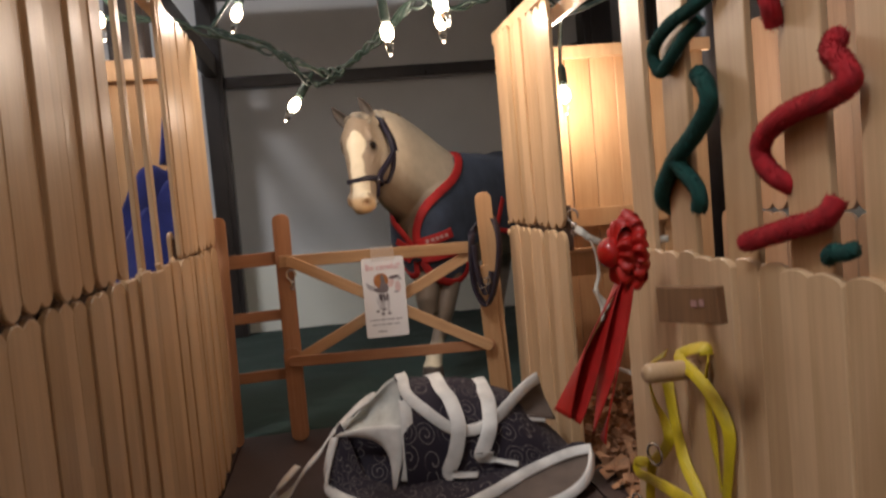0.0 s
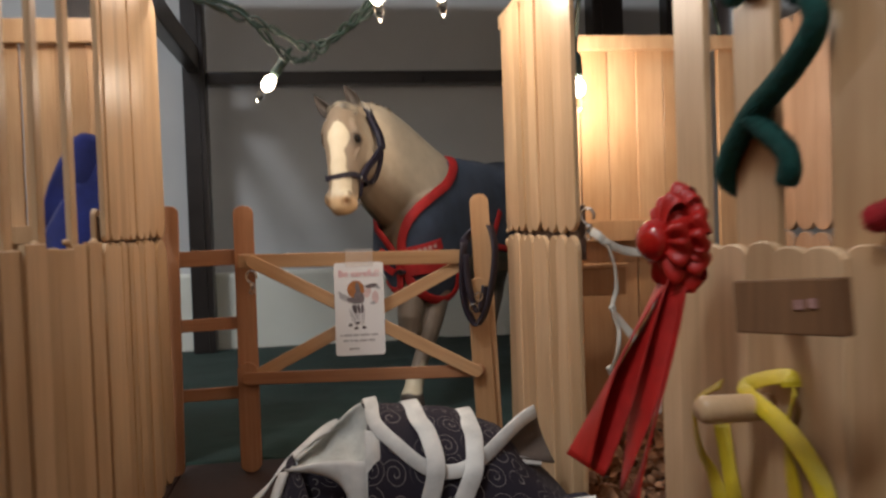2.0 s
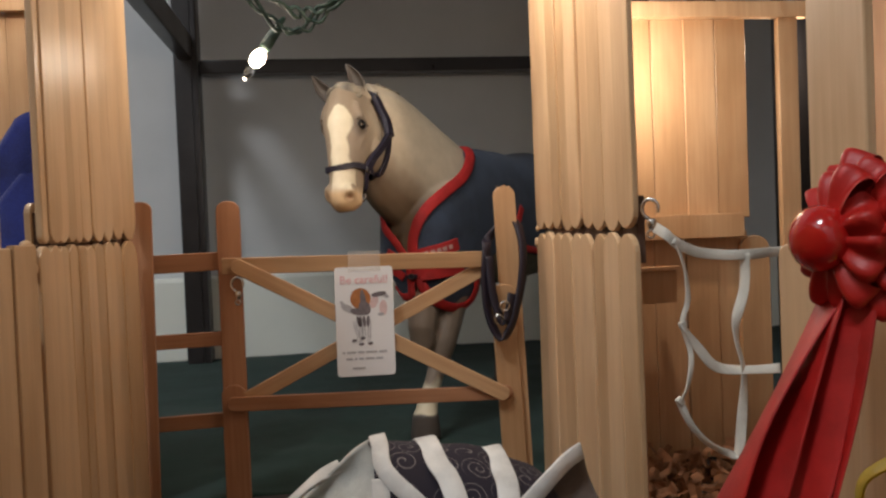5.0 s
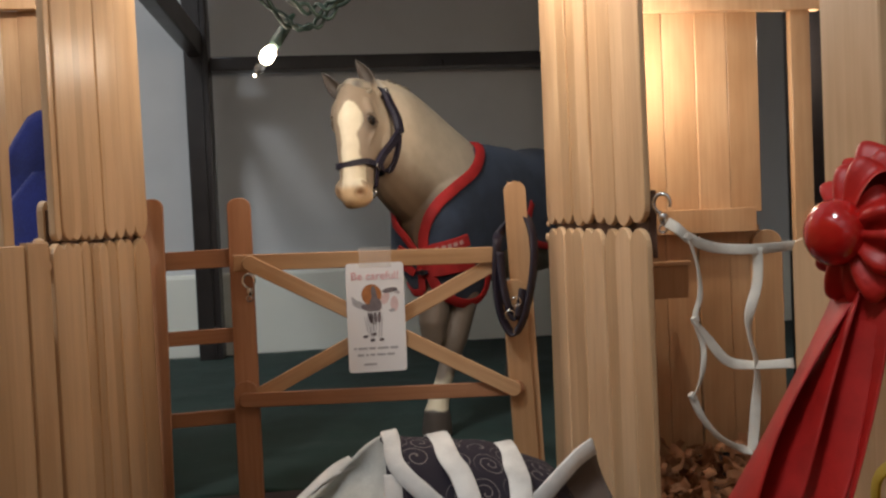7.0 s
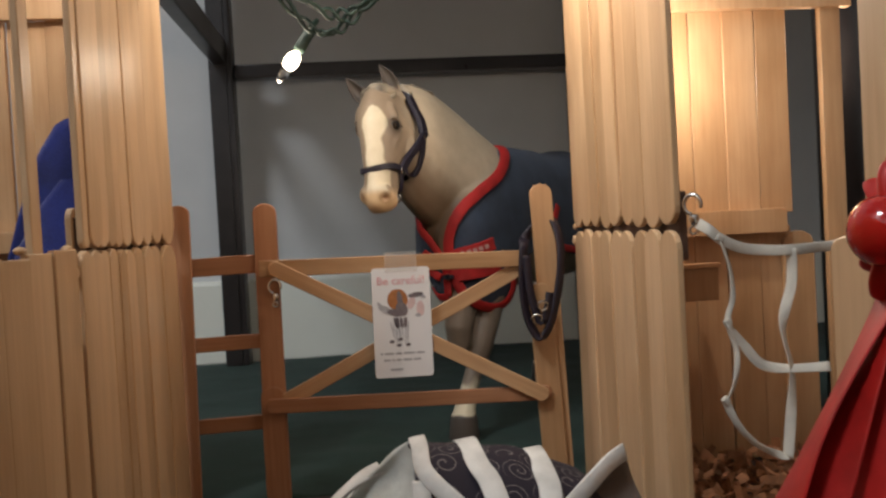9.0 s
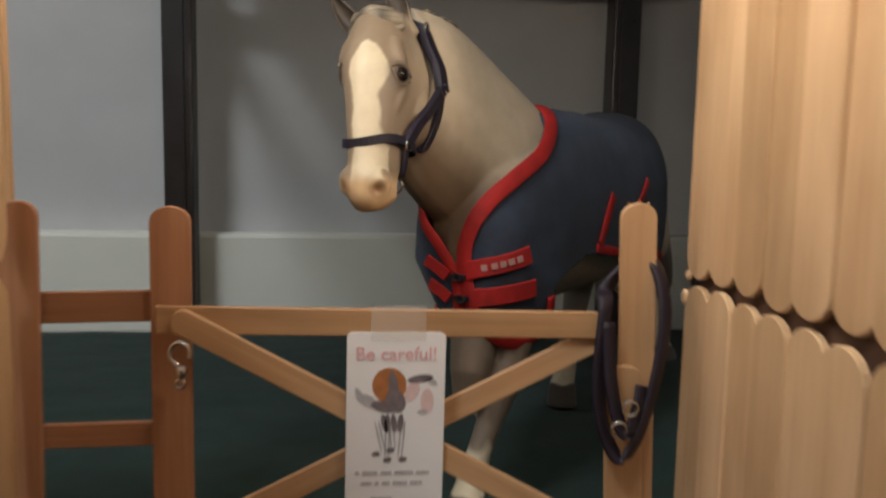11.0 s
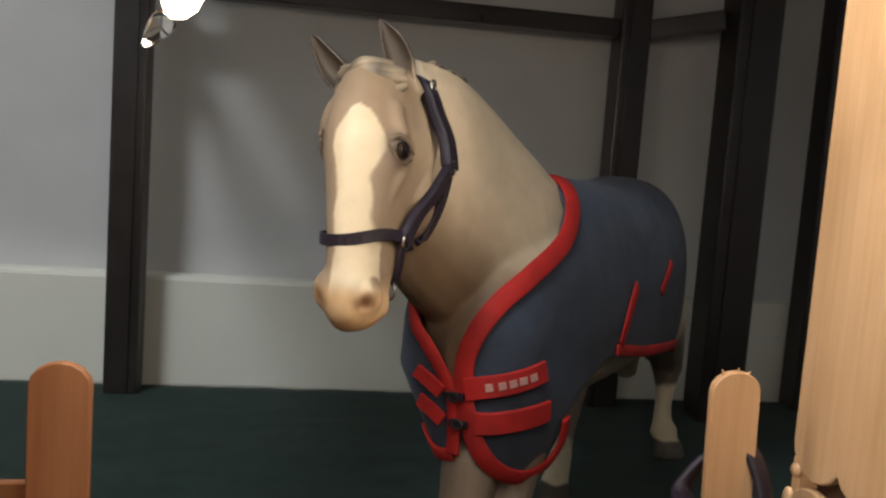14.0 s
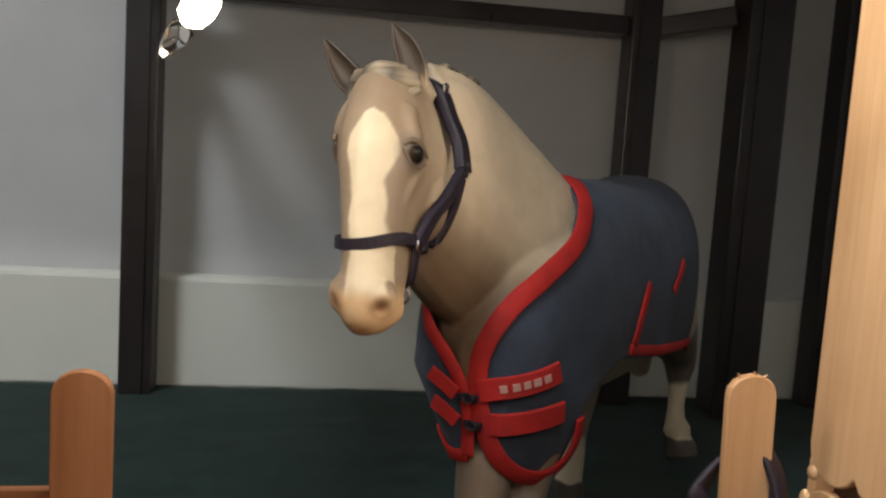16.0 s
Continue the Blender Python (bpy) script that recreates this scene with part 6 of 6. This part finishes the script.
    tie = [(0.0150, 0.4330, 0.0465), (0.0080, 0.4310, 0.0440), (0.0010, 0.4290, 0.0395), (-0.0090, 0.4260, 0.0315), (-0.0165, 0.4220, 0.0235), (-0.0240, 0.4180, 0.0170), (-0.0330, 0.4120, 0.0080), (-0.0410, 0.4080, 0.0040), (-0.0390, 0.4110, 0.0100), (-0.0280, 0.4180, 0.0190)]
    part("tie", ribbon(bmesh.new(), smoothed(tie, 6), 0.0058, 0.0009, (0.5, 0.7, 0.5)), WHITE, top, "white ribbon tie", True)
    # the far right flap
    rows = []
    for i in range(11):
        f = i / 10
        a = Vector((0.0720, 0.4030, 0.0350)).lerp(Vector((0.0990, 0.4205, 0.0487)), f) + Vector((0, 0.0008, 0.0012 * math.sin(math.pi * f)))
        b = Vector((0.0760, 0.4060, 0.0345)).lerp(Vector((0.1050, 0.4150, 0.0270)), f)
        rows.append([a.lerp(b, k / 8) + Vector((0, 0.006 * math.sin(math.pi * k / 8), 0)) for k in range(9)])
    sheet(rows, SHADELINING, "lining_fold", "brown-grey lining", 0.0010)
    part("trim", ribbon(bmesh.new(), smoothed([rows[0][8], rows[3][8], rows[6][8], rows[8][8]], 5), 0.0032, 0.0010, (0, 0.6, 0.8)), WHITE, top, "white ribbon trim", True)


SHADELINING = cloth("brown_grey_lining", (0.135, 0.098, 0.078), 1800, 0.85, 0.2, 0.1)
folded_blanket()


def shavings():
    rng = random.Random(11)
    verts, faces = [], []
    for _ in range(4200):
        x, y = rng.uniform(0.126, 0.262), rng.uniform(0.20, 0.545)
        r, w = rng.uniform(0.0026, 0.0085), rng.uniform(0.0008, 0.0030)
        m = pose(x, y, 0.001 + rng.random() ** 2 * 0.009, rng.uniform(0, 360), rng.uniform(-40, 40), rng.uniform(0, 360))
        arc = rng.uniform(0.8, 3.0)
        k0 = len(verts)
        for k in range(5):
            a = -arc / 2 + arc * k / 4
            for s in (-1, 1):
                p = m @ Vector((r * math.sin(a), s * w, r * (1 - math.cos(a)) * 0.8))
                p.z = max(p.z, 0.0006)
                verts.append(p)
        for k in range(4):
            a = k0 + 2 * k
            faces.append((a, a + 1, a + 3, a + 2))
    mesh = bpy.data.meshes.new("wood_shavings")
    mesh.from_pydata(verts, [], faces)
    mesh.materials.append(STRAW)
    tagged(new("wood_shavings", mesh), "curled reddish-brown wood shavings spread on the stall floor", "shavings", kind="stuff")


shavings()


def ceiling_lamp():
    top = thing("ceiling_lamp", "round white glass ceiling lamp of the room", "lamp", (-1.08, -0.75, 2.4))
    part("shade", tube(bmesh.new(), [(-1.08, -0.75, 2.399), (-1.08, -0.75, 2.36), (-1.08, -0.75, 2.31), (-1.08, -0.75, 2.30)], [0.10, 0.19, 0.17, 0.08], 32), CEILING, top, smooth=True)


ceiling_lamp()


def glue_blob(place, radii):
    top = thing("glue_blob", "small honey-coloured lump of hot glue on the stall corner", "glue", place)
    part("lump", ball(bmesh.new(), place, radii), PALE, top, smooth=True)


glue_blob((0.1152, 0.5345, 0.1262), (0.0010, 0.0016, 0.0016))
glue_blob((0.1150, 0.5362, 0.1195), (0.0011, 0.0012, 0.0024))
glue_blob((-0.0724, 0.3985, 0.1215), (0.0014, 0.0026, 0.0022))
glue_blob((-0.0742, 0.3990, 0.1288), (0.0014, 0.0030, 0.0012))
glue_blob((-0.0738, 0.3640, 0.1290), (0.0012, 0.0034, 0.0011))
glue_blob((-0.0738, 0.3330, 0.1288), (0.0012, 0.0026, 0.0012))
